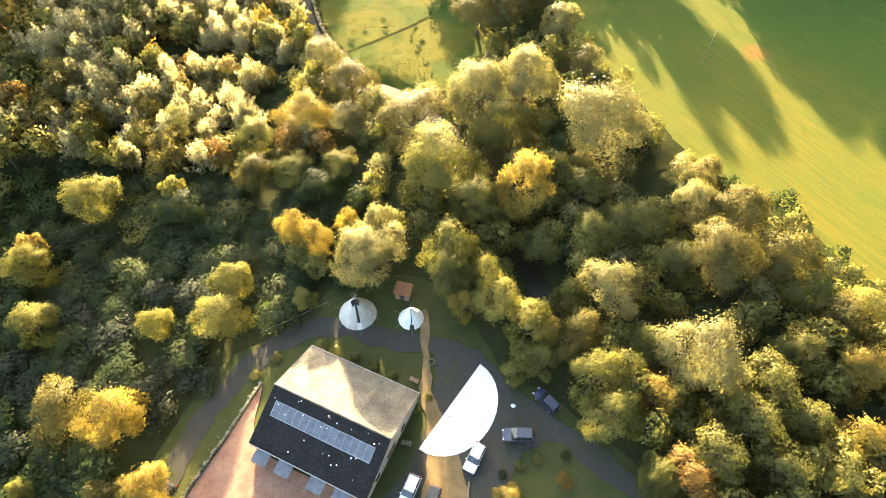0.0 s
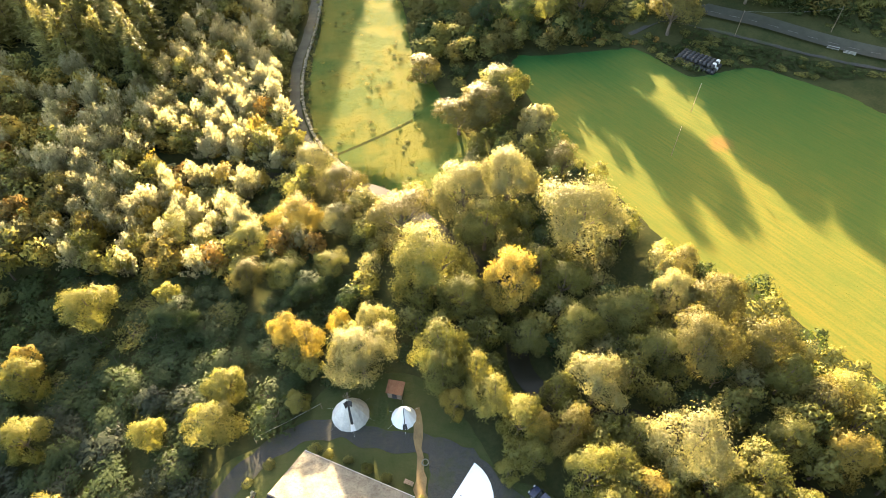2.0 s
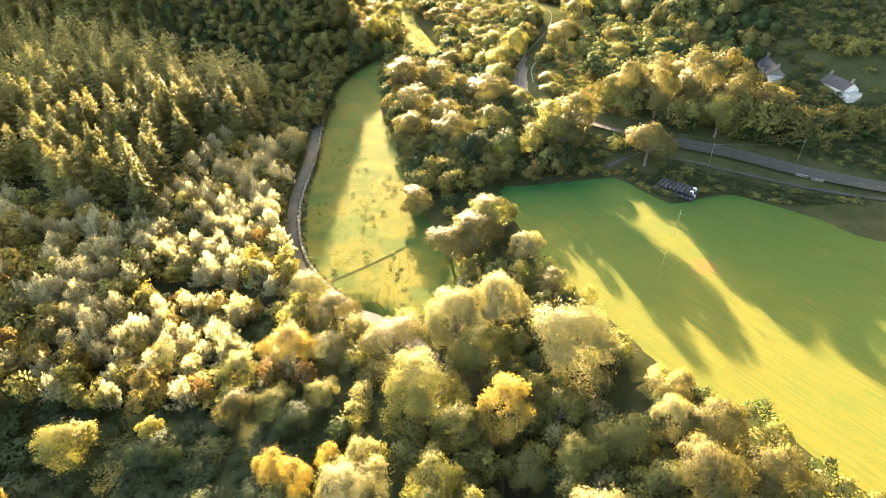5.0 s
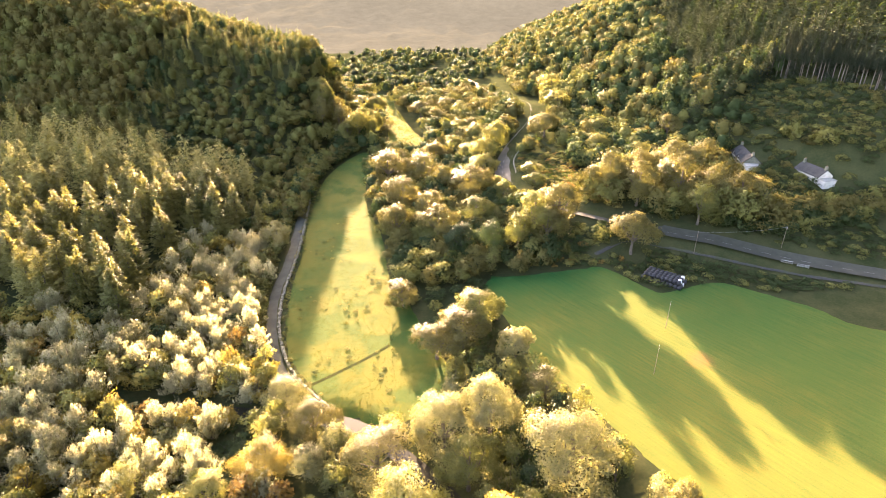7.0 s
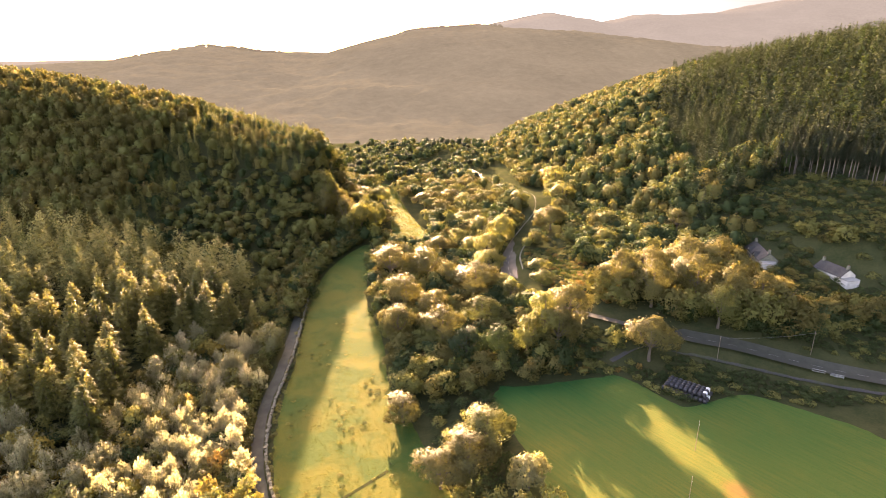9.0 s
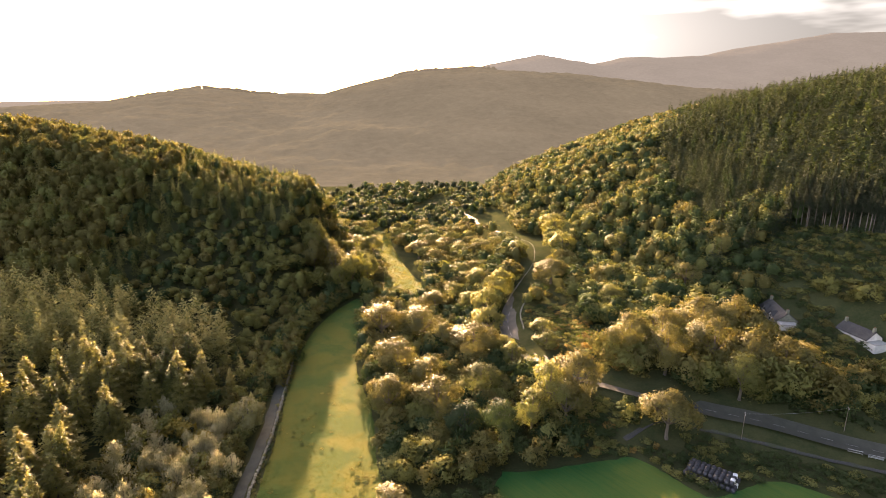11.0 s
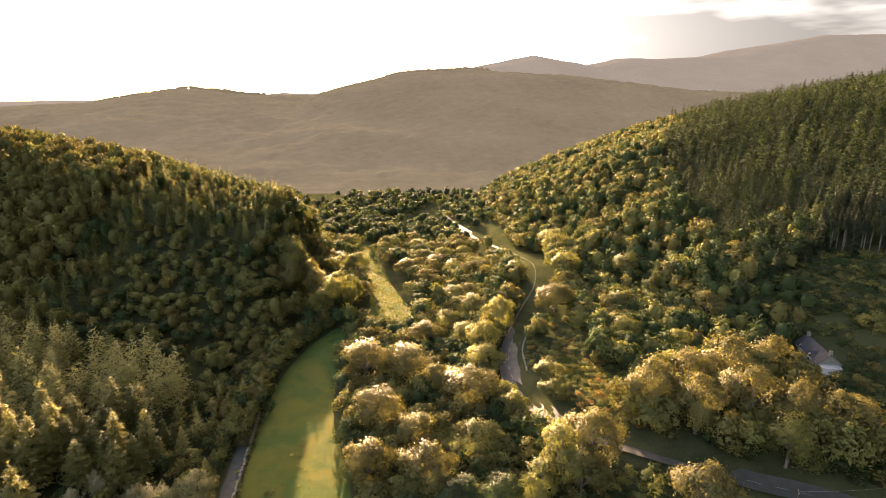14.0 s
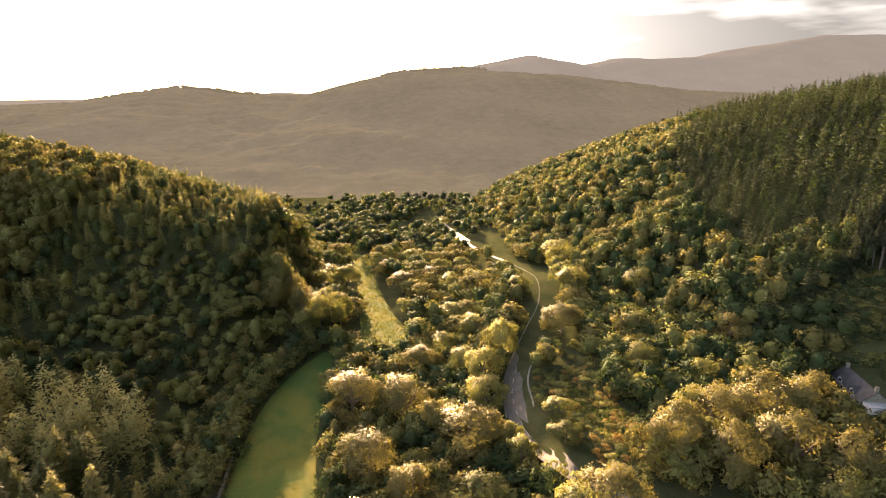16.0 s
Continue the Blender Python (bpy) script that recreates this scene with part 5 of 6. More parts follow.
# ---- grass ----
def tufts(name, poly, count, tall, mat, seed, label, wide=(0.06, 0.15)):
    rng = np.random.default_rng(seed)
    p = np.array(poly, float)
    a, b = rng.uniform(p[:, 0].min(), p[:, 0].max(), count), rng.uniform(p[:, 1].min(), p[:, 1].max(), count)
    keep = inside(a, b, poly)
    a, b = a[keep], b[keep]
    n = len(a)
    turn, h, w = rng.uniform(0, math.pi, n), tall * rng.uniform(0.5, 1.3, n), rng.uniform(*wide, n)
    dx, dy, z = np.cos(turn) * w, np.sin(turn) * w, height(a, b) + 0.02
    lx, ly = rng.normal(0, 0.5, n) * h, rng.normal(0, 0.5, n) * h
    q = np.stack([np.stack([a - dx, b - dy, z], 1), np.stack([a + dx, b + dy, z], 1), np.stack([a + dx * 1.3 + lx, b + dy * 1.3 + ly, z + h], 1), np.stack([a - dx * 1.3 + lx, b - dy * 1.3 + ly, z + h * 0.9], 1)], 1)
    tagged(new(name, mesh_from(name, q, 4, mat)), label, "grass", "", "stuff")


tufts("grass", FIELD, 40000, 0.06, BLADES, 31, "short green grass of the pasture", (0.05, 0.12))
tufts("grass", STRIP, 50000, 0.16, HAY, 32, "long yellowing grass of the meadow strip", (0.03, 0.08))
tufts("grass", FARSTRIP, 9000, 0.4, HAY, 33, "bright grass of the clearing", (0.1, 0.25))
tufts("grass", VERGE, 6000, 0.6, HAY, 34, "tall dry bracken beside the road")


# ---- the barn and its yard ----
def slab(bm, a, b, c, d, thick):
    """A sheet with thickness under the corners a, b, c, d."""
    top = [bm.verts.new(p) for p in (a, b, c, d)]
    n = (Vector(b) - Vector(a)).cross(Vector(d) - Vector(a)).normalized() * thick
    low = [bm.verts.new(Vector(p) - n) for p in (a, b, c, d)]
    bm.faces.new(top), bm.faces.new(low[::-1])
    for k in range(4):
        bm.faces.new((top[k - 1], low[k - 1], low[k], top[k]))
    bmesh.ops.recalc_face_normals(bm, faces=bm.faces[:])
    return bm


def barn():
    ob = thing("barn", "long white barn with grey corrugated roof and glazed strip", "barn", -14.9, 27.6, 0.05, -23.5)
    hl, hn, hs, ez, rz = 9.0, 8.1, 7.4, 3.0, 6.5
    bm = prism(bmesh.new(), [(-hs, 0), (hn, 0), (hn, ez), (0, rz - 0.15), (-hs, ez)], 2 * hl)
    bmesh.ops.transform(bm, matrix=Matrix(((0, -1, 0, hl), (1, 0, 0, 0), (0, 0, 1, 0), (0, 0, 0, 1))), verts=bm.verts[:])
    bmesh.ops.recalc_face_normals(bm, faces=bm.faces[:])
    part("wall", bm, WHITEWASH, ob)
    x = hl + 0.28
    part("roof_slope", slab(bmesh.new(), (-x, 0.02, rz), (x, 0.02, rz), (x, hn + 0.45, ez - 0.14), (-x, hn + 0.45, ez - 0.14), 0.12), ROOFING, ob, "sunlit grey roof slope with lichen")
    # this slope's dark tone stands in for shade
    part("roof_slope", slab(bmesh.new(), (x, -0.02, rz), (-x, -0.02, rz), (-x, -hs - 0.45, ez - 0.16), (x, -hs - 0.45, ez - 0.16), 0.12), SHADEROOF, ob, "grey roof slope with shade put into its dark colour")
    bm = bmesh.new()
    tube(bm, (-x, 0, rz + 0.02), (x, 0, rz + 0.02), 0.16, 0.16, 8)
    part("ridge_cap", bm, ROOFING, ob)
    slope = (rz - ez) / hs
    glazing = part("roof_light", slab(bmesh.new(), (7.75, -1.75, rz - 1.75 * slope + 0.04), (-8.05, -1.75, rz - 1.75 * slope + 0.04), (-8.05, -3.75, rz - 3.75 * slope + 0.04), (7.75, -3.75, rz - 3.75 * slope + 0.04), 0.04), METAL, ob, "strip of clouded glazing along the roof")
    for k in range(14):
        a = -7.95 + k * 1.122
        lift = 0.07 + 0.012 * math.sin(k * 2.3)
        part("pane", slab(bmesh.new(), (a + 1.07, -1.82, rz - 1.82 * slope + lift), (a, -1.82, rz - 1.82 * slope + lift), (a, -3.68, rz - 3.68 * slope + lift), (a + 1.07, -3.68, rz - 3.68 * slope + lift), 0.02), PANEL, glazing)
    bm = bmesh.new()
    tube(bm, (0.2, -0.9, rz - 0.6), (0.2, -0.9, rz + 0.35), 0.11, 0.11, 8)
    tube(bm, (0.2, -0.9, rz + 0.35), (0.2, -0.9, rz + 0.45), 0.17, 0.12, 8)
    part("flue", bm, METAL, ob, "small metal flue")
    chips = random.Random(3)
    for _ in range(26):
        cx, cy, q = chips.uniform(-8.6, 8.6), chips.uniform(-6.9, -0.5), chips.uniform(0.05, 0.13)
        bm = bmesh.new()
        bmesh.ops.create_icosphere(bm, subdivisions=1, radius=q, matrix=Matrix.Translation((cx, cy, rz + cy * slope + 0.06)) @ Matrix.Diagonal((1.3, 1, 0.35, 1)))
        part("lichen_patch", bm, CANVAS, ob)
    for side, y, z in ((1, hn + 0.5, ez - 0.22), (-1, -hs - 0.5, ez - 0.24)):
        bm = bmesh.new()
        tube(bm, (-x, y, z), (x, y, z), 0.07, 0.07, 6)
        part("gutter", bm, METAL, ob)
    for y in (-4.2, 3.4):
        frame_ = part("window", box(bmesh.new(), hl - 0.02, hl + 0.06, y - 0.65, y + 0.65, 0.95, 2.05, 0.015), WOOD, ob)
        part("pane", box(bmesh.new(), hl + 0.05, hl + 0.075, y - 0.53, y + 0.53, 1.07, 1.93), GLASS, frame_)
    door = part("door", box(bmesh.new(), hl - 0.02, hl + 0.07, -1.3, 0.9, 0.05, 2.25, 0.015), WOOD, ob, "wide weathered plank door")
    part("handle", box(bmesh.new(), hl + 0.07, hl + 0.11, 0.55, 0.62, 1.0, 1.2, 0.01), METAL, door)
    for k, a in enumerate((-7.6, -3.9, 1.2, 5.0)):
        bm = slab(bmesh.new(), (a + 2.0, -hs - 0.05, 2.62), (a - 0.3, -hs - 0.05, 2.62), (a - 0.3, -hs - 2.3, 2.28), (a + 2.0, -hs - 2.3, 2.28), 0.05)
        roof = part("porch_roof", bm, PANEL, ob, "pale sheet of a small porch roof")
        for q in (-0.2, 1.9):
            bm = bmesh.new()
            tube(bm, (a + q, -hs - 2.2, 0), (a + q, -hs - 2.2, 2.28), 0.05, 0.05, 6)
            part("post", bm, WOOD, roof)
    return ob


barn()
TERRACE = [(-27.2, 33.6), (-30.4, 26), (-35.2, 14.5), (-36, 2), (-10, -2), (-4.8, 12), (-9.8, 17), (-25.6, 24.2)]
tagged(drape("terrace", TERRACE, PAVING, 0.22, 2.0), "red brick terrace beside the barn", "terrace", "", "structure")


def wall_line(name, line, thick, tall, mat, label, category, seed, stones=0.55, spread=0.06):
    """A wall of lumpy stones along a line, each stone with its own edges."""
    rng = np.random.default_rng(seed)
    p = curve_points(line, stones)
    bm = bmesh.new()
    d = np.gradient(p, axis=0)
    turn = np.arctan2(d[:, 1], d[:, 0])
    rows = max(1, int(round(tall / 0.4)))
    for k, (x, y) in enumerate(p):
        for row in range(rows):
            h = tall / rows
            m = Matrix.Translation((x + rng.normal(0, spread), y + rng.normal(0, spread), hz(x, y) + h * (row + 0.45))) @ Matrix.Rotation(turn[k] + rng.normal(0, 0.12), 4, "Z") @ Matrix.Diagonal((stones * rng.uniform(0.9, 1.15), thick * rng.uniform(0.85, 1.15), h * rng.uniform(0.95, 1.2), 1))
            made = bmesh.ops.create_icosphere(bm, subdivisions=1, radius=0.58, matrix=m) if k % 3 else bmesh.ops.create_cube(bm, size=1, matrix=m)
    return tagged(finish(name, bm, mat), label, category, "", "structure")


wall_line("terrace_wall", [(-27.4, 33.8), (-30.7, 26.2), (-35.5, 14.6), (-36.3, 4)], 0.4, 0.7, STONE, "low stone wall round the brick terrace", "wall", 3)
wall_line("lane_wall", [(-40.2, 236), (-38.6, 208), (-37.5, 184), (-37.8, 161), (-35.8, 142), (-31.8, 128.5), (-27.8, 120), (-22, 112.5), (-17, 107.5)], 0.7, 0.9, STONE, "pale dry-stone wall between lane and meadow", "wall", 4, 0.8, 0.12)


def lane_fence():
    for k in range(7):
        a = k / 6
        x, y = -31.2 - 4.6 * a, 25.2 - 11.4 * a
        bm = bmesh.new()
        box(bm, -0.05, 0.05, -0.05, 0.05, 0, 1.1, 0.01)
        ob = finish("fence_post", bm, WOOD)
        ob.matrix_basis = pose(x - 0.6, y + 0.3, hz(x, y), 0, 0, 20)
        tagged(ob, "weathered wooden fence post beside the terrace", "fence post", "fence posts by the terrace")


lane_fence()


def tepee(x, y, r, tall, mat, label, turn, poles, seam):
    ob = thing("tepee", label, "tent", x, y, None, turn)
    sides = 14
    bm = bmesh.new()
    rings = []
    for z, q in ((0.04, 1.0), (tall * 0.35, 0.67), (tall * 0.7, 0.325), (tall, 0.05)):
        rings.append([bm.verts.new((r * q * (1 + 0.012 * (k % 2)) * math.cos(2 * math.pi * k / sides), r * q * (1 + 0.012 * (k % 2)) * math.sin(2 * math.pi * k / sides), z)) for k in range(sides)])
    for a, b in zip(rings, rings[1:]):
        for k in range(sides):
            bm.faces.new((a[k - 1], a[k], b[k], b[k - 1]))
    bm.faces.new(rings[-1])
    part("cover", bm, mat, ob)
    rng = random.Random(int(x * 10))
    for k in range(poles):
        a = 2 * math.pi * k / poles + rng.uniform(-0.15, 0.15)
        s, e = Vector((r * 0.97 * math.cos(a), r * 0.97 * math.sin(a), 0.02)), Vector((-r * 0.2 * math.cos(a), -r * 0.2 * math.sin(a), tall * rng.uniform(1.16, 1.26)))
        bm = bmesh.new()
        tube(bm, s + (e - s) * 0.80, e, 0.035, 0.022, 6)
        part("pole", bm, WOOD, ob)
    for wide, top, low, m_, word in ((0.22, 0.97, 0.24, DARK, "dark laced seam"), (0.42, 0.26, 0.03, CANVAS if seam else DARK, "door flap")):
        bm = bmesh.new()
        def at(f, side):
            return Vector((side, -(r * (1 - 0.95 * f) + 0.05), tall * f + 0.03))
        if not seam and word != "door flap":
            wide = 0.07
        slab(bm, at(low, -wide), at(low, wide), at(top, wide * 0.7), at(top, -wide * 0.7), 0.02)
        part("seam" if word != "door flap" else "door_flap", bm, m_, ob, word)
    if seam:
        for s in (-1, 1):
            bm = bmesh.new()
            slab(bm, (0.05 * s, -r * 0.2, tall * 0.82), (0.5 * s, -r * 0.34, tall * 0.80), (0.7 * s, -r * 0.22, tall * 1.02), (0.1 * s, -r * 0.07, tall * 0.99), 0.02)
            part("smoke_flap", bm, DARK, ob)
    for k in range(6):
        a = 2 * math.pi * (k + 0.5) / 6
        bm = bmesh.new()
        tube(bm, (r * 0.85 * math.cos(a), r * 0.85 * math.sin(a), tall * 0.16), ((r + 1.1) * math.cos(a), (r + 1.1) * math.sin(a), 0.03), 0.012, 0.012, 4)
        part("guy_rope", bm, OLDCANVAS, ob)


tepee(-13.9, 46.4, 3.15, 5.3, OLDCANVAS, "tall weathered grey canvas tepee with crossed poles", 14, 11, True)
tepee(-5.0, 45.7, 2.15, 3.7, CANVAS, "smaller bright white canvas tent in the yard", 6, 0, False)


def spread_canvas():
    ob = thing("canvas_sheet", "half-round white canvas sheet spread out on the ground", "canvas", 1.65, 31.15, 0.20, math.degrees(math.atan2(13.3, 9.1)))
    bm = bmesh.new()
    rows = []
    for k in range(17):
        a = math.pi * k / 16
        rim = Vector((8.05 * math.cos(a), -6.7 * math.sin(a), 0))
        rows.append([bm.verts.new((rim.x, rim.y * f, 0.03 + 0.05 * noise.noise(Vector((rim.x * 0.6, rim.y * f * 0.6, 1))))) for f in np.linspace(0, 1, 12)])
    for a, b in zip(rows, rows[1:]):
        for k in range(11):
            bm.faces.new((a[k], b[k], b[k + 1], a[k + 1]))
    bmesh.ops.remove_doubles(bm, verts=bm.verts[:], dist=0.001)
    bmesh.ops.recalc_face_normals(bm, faces=bm.faces[:])
    made = bmesh.ops.extrude_face_region(bm, geom=bm.faces[:])
    for v in made["geom"]:
        if isinstance(v, bmesh.types.BMVert):
            v.co.z -= 0.03
    bmesh.ops.recalc_face_normals(bm, faces=bm.faces[:])
    part("sheet", bm, CANVAS, ob, soft=False)
    for x, s in ((2.6, 0.14), (-1.6, 0.14), (0.5, 0.08)):
        part("loop", box(bmesh.new(), x - 0.06, x + 0.06, -0.9 - s, -0.9 + s, 0.06, 0.10, 0.01), DARK, ob)
    for k in range(9):
        a = math.pi * (k + 0.5) / 9
        bm = bmesh.new()
        tube(bm, (8.0 * math.cos(a), -6.65 * math.sin(a), 0.02), (8.3 * math.cos(a), -6.95 * math.sin(a), 0.12), 0.03, 0.03, 5)
        part("peg", bm, WOOD, ob)


spread_canvas()


def car(label, x, y, turn, coat, length=4.4, width=1.8, tall=1.5, estate=True, group="parked cars"):
    """Front towards +x."""
    ob = thing("car", label, "car", x, y, 0.2, turn, group)
    w, L = width / 2, length / 2
    side = [(-L, 0.45), (-L + 0.05, 0.95), (-L + (0.25 if estate else 0.9), 1.0), (L * 0.42, 0.98), (L - 0.25, 0.86), (L, 0.62), (L - 0.02, 0.35), (-L + 0.08, 0.32)]
    bm = prism(bmesh.new(), side, width, pose(0, -w, 0))
    bmesh.ops.bevel(bm, geom=bm.edges[:], offset=0.07, segments=2, affect="EDGES")
    body = part("body", bm, coat, ob, soft=False)
    rear = -L + (0.12 if estate else 0.75)
    bm = bmesh.new()
    low = [(rear, -w + 0.06, 0.97), (L * 0.45, -w + 0.06, 0.97), (L * 0.45, w - 0.06, 0.97), (rear, w - 0.06, 0.97)]
    high = [(rear + 0.28, -w + 0.24, tall), (L * 0.10, -w + 0.24, tall), (L * 0.10, w - 0.24, tall), (rear + 0.28, w - 0.24, tall)]
    a, b = [bm.verts.new(p) for p in low], [bm.verts.new(p) for p in high]
    bm.faces.new(a[::-1]), bm.faces.new(b)
    for k in range(4):
        bm.faces.new((a[k - 1], a[k], b[k], b[k - 1]))
    bmesh.ops.recalc_face_normals(bm, faces=bm.faces[:])
    part("glasshouse", bm, GLASS, ob, "dark car windows")
    part("roof", box(bmesh.new(), rear + 0.24, L * 0.12, -w + 0.20, w - 0.20, tall - 0.03, tall + 0.05, 0.03), coat, ob)
    for s in (-1, 1):
        for px in (rear + 0.1, rear + (L * 0.4 - rear) * 0.52):
            bm = bmesh.new()
            slab(bm, (px, s * (w - 0.05), 0.97), (px + 0.12, s * (w - 0.05), 0.97), (px + 0.26, s * (w - 0.225), tall), (px + 0.14, s * (w - 0.225), tall), 0.03)
            part("pillar", bm, coat, ob)
        part("headlight", box(bmesh.new(), L - 0.22, L + 0.01, s * (w - 0.28) - 0.17, s * (w - 0.28) + 0.17, 0.62, 0.78, 0.03), LAMPGLASS, ob)
        part("tail_light", box(bmesh.new(), -L - 0.01, -L + 0.12, s * (w - 0.2) - 0.12, s * (w - 0.2) + 0.12, 0.65, 0.92, 0.02), REDGLASS, ob)
        part("mirror", box(bmesh.new(), L * 0.34, L * 0.34 + 0.14, s * (w + 0.09) - 0.09, s * (w + 0.09) + 0.09, 0.95, 1.10, 0.03), coat, ob)
        for wx in (L * 0.62, -L * 0.60):
            bm = bmesh.new()
            tube(bm, (wx, s * (w - 0.20), 0.33), (wx, s * (w + 0.015), 0.33), 0.33, 0.32, 16)
            tyre = part("tyre", bm, RUBBER, ob)
            bm = bmesh.new()
            tube(bm, (wx, s * (w + 0.01), 0.33), (wx, s * (w + 0.03), 0.33), 0.20, 0.18, 12)
            part("rim", bm, METAL, tyre)
    return ob


car("slate blue four-wheel-drive estate parked on gravel", 11.4, 26.6, 180, GREYPAINT, 4.5, 1.85, 1.75)
car("white hatchback parked beside the canvas sheet", 5.1, 23.3, 243, WHITEPAINT, 4.3, 1.8, 1.5)
car("dark blue pickup-like car under the trees", 16.0, 31.8, 133, BLUEPAINT, 4.4, 1.8, 1.6)
car("white estate car parked by the barn", -3.9, 18.7, 248, WHITEPAINT, 4.4, 1.8, 1.5)
car("black hatchback parked beside a white car", -0.9, 17.4, 250, BLACKPAINT, 4.1, 1.75, 1.45)
car("dark car parked by the terrace wall", -37.2, 17.0, 245, BLACKPAINT, 4.4, 1.8, 1.7)


def bench(x, y, turn, label):
    ob = thing("garden_bench", label, "bench", x, y, 0.2, turn, "benches in the yard")
    for k in range(4):
        part("slat", box(bmesh.new(), -0.75, 0.75, -0.32 + k * 0.17, -0.18 + k * 0.17, 0.42, 0.46, 0.01), WOOD, ob)
    for sx in (-0.65, 0.65):
        part("leg", box(bmesh.new(), sx - 0.04, sx + 0.04, -0.3, 0.3, 0, 0.42, 0.01), WOOD, ob)


bench(-4.0, 34.8, -24, "grey weathered wooden bench beside the barn wall")
bench(-4.7, 25.2, -10, "grey weathered wooden bench by the gable")
bm = bmesh.new()
for k in range(16):
    a = 2 * math.pi * k / 16
    bmesh.ops.create_icosphere(bm, subdivisions=1, radius=0.13, matrix=pose(0.5 * math.cos(a), 0.5 * math.sin(a), 0.06))
ring = finish("fire_ring", bm, STONE)
ring.matrix_basis = pose(-1.5, 38.0, 0.22)
tagged(ring, "small ring of pale stones on the path", "fire ring")
for x, y, s, word in ((11.0, 31.1, 0.4, "pale sack lying on the gravel"), (-5.6, 27.8, 0.3, "pale sack beside the gable wall"), (-28.0, 33.0, 0.35, "pale stone block beside the drive"), (-28.8, 31.8, 0.3, "pale stone block beside the drive")):
    bm = bmesh.new()
    bmesh.ops.create_icosphere(bm, subdivisions=2, radius=s, matrix=Matrix.Diagonal((1, 0.75, 0.6, 1)))
    for v in bm.verts:
        v.co *= 1 + 0.18 * noise.noise(v.co * 4 + Vector((x, y, 0)))
    ob = finish("sack" if "sack" in word else "stone_block", bm, CANVAS if "sack" in word else STONE, soft=True)
    ob.matrix_basis = pose(x, y, 0.2 + s * 0.5)
    tagged(ob, word, "sack" if "sack" in word else "stone")


def hut():
    ob = thing("hut", "small timber hut with a rusty sheet roof behind the tents", "hut", -6.5, 50.2, None, -12)
    part("wall", box(bmesh.new(), -1.2, 1.2, -1.0, 1.0, 0, 1.9, 0.02), WOOD, ob)
    part("roof", slab(bmesh.new(), (-1.45, 1.2, 2.25), (1.45, 1.2, 2.25), (1.45, -1.25, 1.92), (-1.45, -1.25, 1.92), 0.05), RUST, ob, "rusty red roof sheet")
    part("door", box(bmesh.new(), -0.4, 0.4, -1.04, -0.99, 0.05, 1.75, 0.01), DARK, ob)


hut()
ob = thing("timber_edging", "long weathered timber along the edge of the lawn", "timber", 4.0, 17.6, 0.16, 84)
part("beam", box(bmesh.new(), -2.6, 2.6, -0.13, 0.13, 0, 0.24, 0.02), WOOD, ob)
part("peg", box(bmesh.new(), -1.9, -1.8, 0.13, 0.2, 0, 0.35, 0.01), WOOD, ob)


def rope_line():
    ob = thing("rope_line", "thin pale rope strung between two posts", "rope", -23, 45.2, None, 0)
    for x, y in ((-5.6, -3.4), (4.2, 2.4)):
        bm = bmesh.new()
        tube(bm, (x, y, 0), (x, y, 1.8), 0.05, 0.04, 6)
        part("post", bm, WOOD, ob)
    bm = bmesh.new()
    tube(bm, (-5.6, -3.4, 1.75), (-0.7, -0.5, 1.5), 0.02, 0.02, 4)
    tube(bm, (-0.7, -0.5, 1.5), (4.2, 2.4, 1.75), 0.02, 0.02, 4)
    part("rope", bm, OLDCANVAS, ob)


rope_line()
for k, (x, y, r, h, pal) in enumerate([(-19, 40.4, 1.1, 1.3, "y"), (-16.8, 39.6, 0.9, 1.0, "y"), (-13.5, 38.6, 0.9, 1.0, "o"), (-10.5, 37.2, 1.0, 1.1, "o"), (-7.5, 35.6, 0.9, 1.1, "o"), (-1.9, 32.2, 0.8, 1.0, "y"), (17.5, 20.4, 1.2, 1.5, "r"), (11.5, 22.5, 0.8, 0.8, "o"), (14.0, 23.2, 0.9, 0.8, "o"), (9.0, 21.2, 0.7, 0.7, "d"), (18, 24.0, 0.8, 0.8, "d"), (-3.4, 30.0, 0.6, 0.8, "y"), (-28.6, 35.2, 0.9, 1.0, "y"), (-25.8, 38.0, 1.0, 1.0, "o")]):
    plant("shrub", pal, "mid", k % 3, x, y, h, r, k * 47, "garden bushes round the barn")

# ---- bales, poles and the road side ----
rng = random.Random(8)
bm = bmesh.new()
tube(bm, (0, 0, 0.02), (0, 0, 1.18), 0.60, 0.60, 14)
bmesh.ops.bevel(bm, geom=[e for e in bm.edges if abs(e.verts[0].co.z - e.verts[1].co.z) < 0.01], offset=0.10, segments=2, affect="EDGES")
bale_black = finish("wrapped_bale", bm, BLACKWRAP, soft=True)
white_mesh = bale_black.data.copy()
white_mesh.materials.clear()
white_mesh.materials.append(WHITEWRAP)
tagged(bale_black, "round silage bale in shiny black wrap stacked at the field's edge", "bale", "stacked wrapped bales")
u, v = Vector((0.74, -0.67)), Vector((0.67, 0.74))
first = True
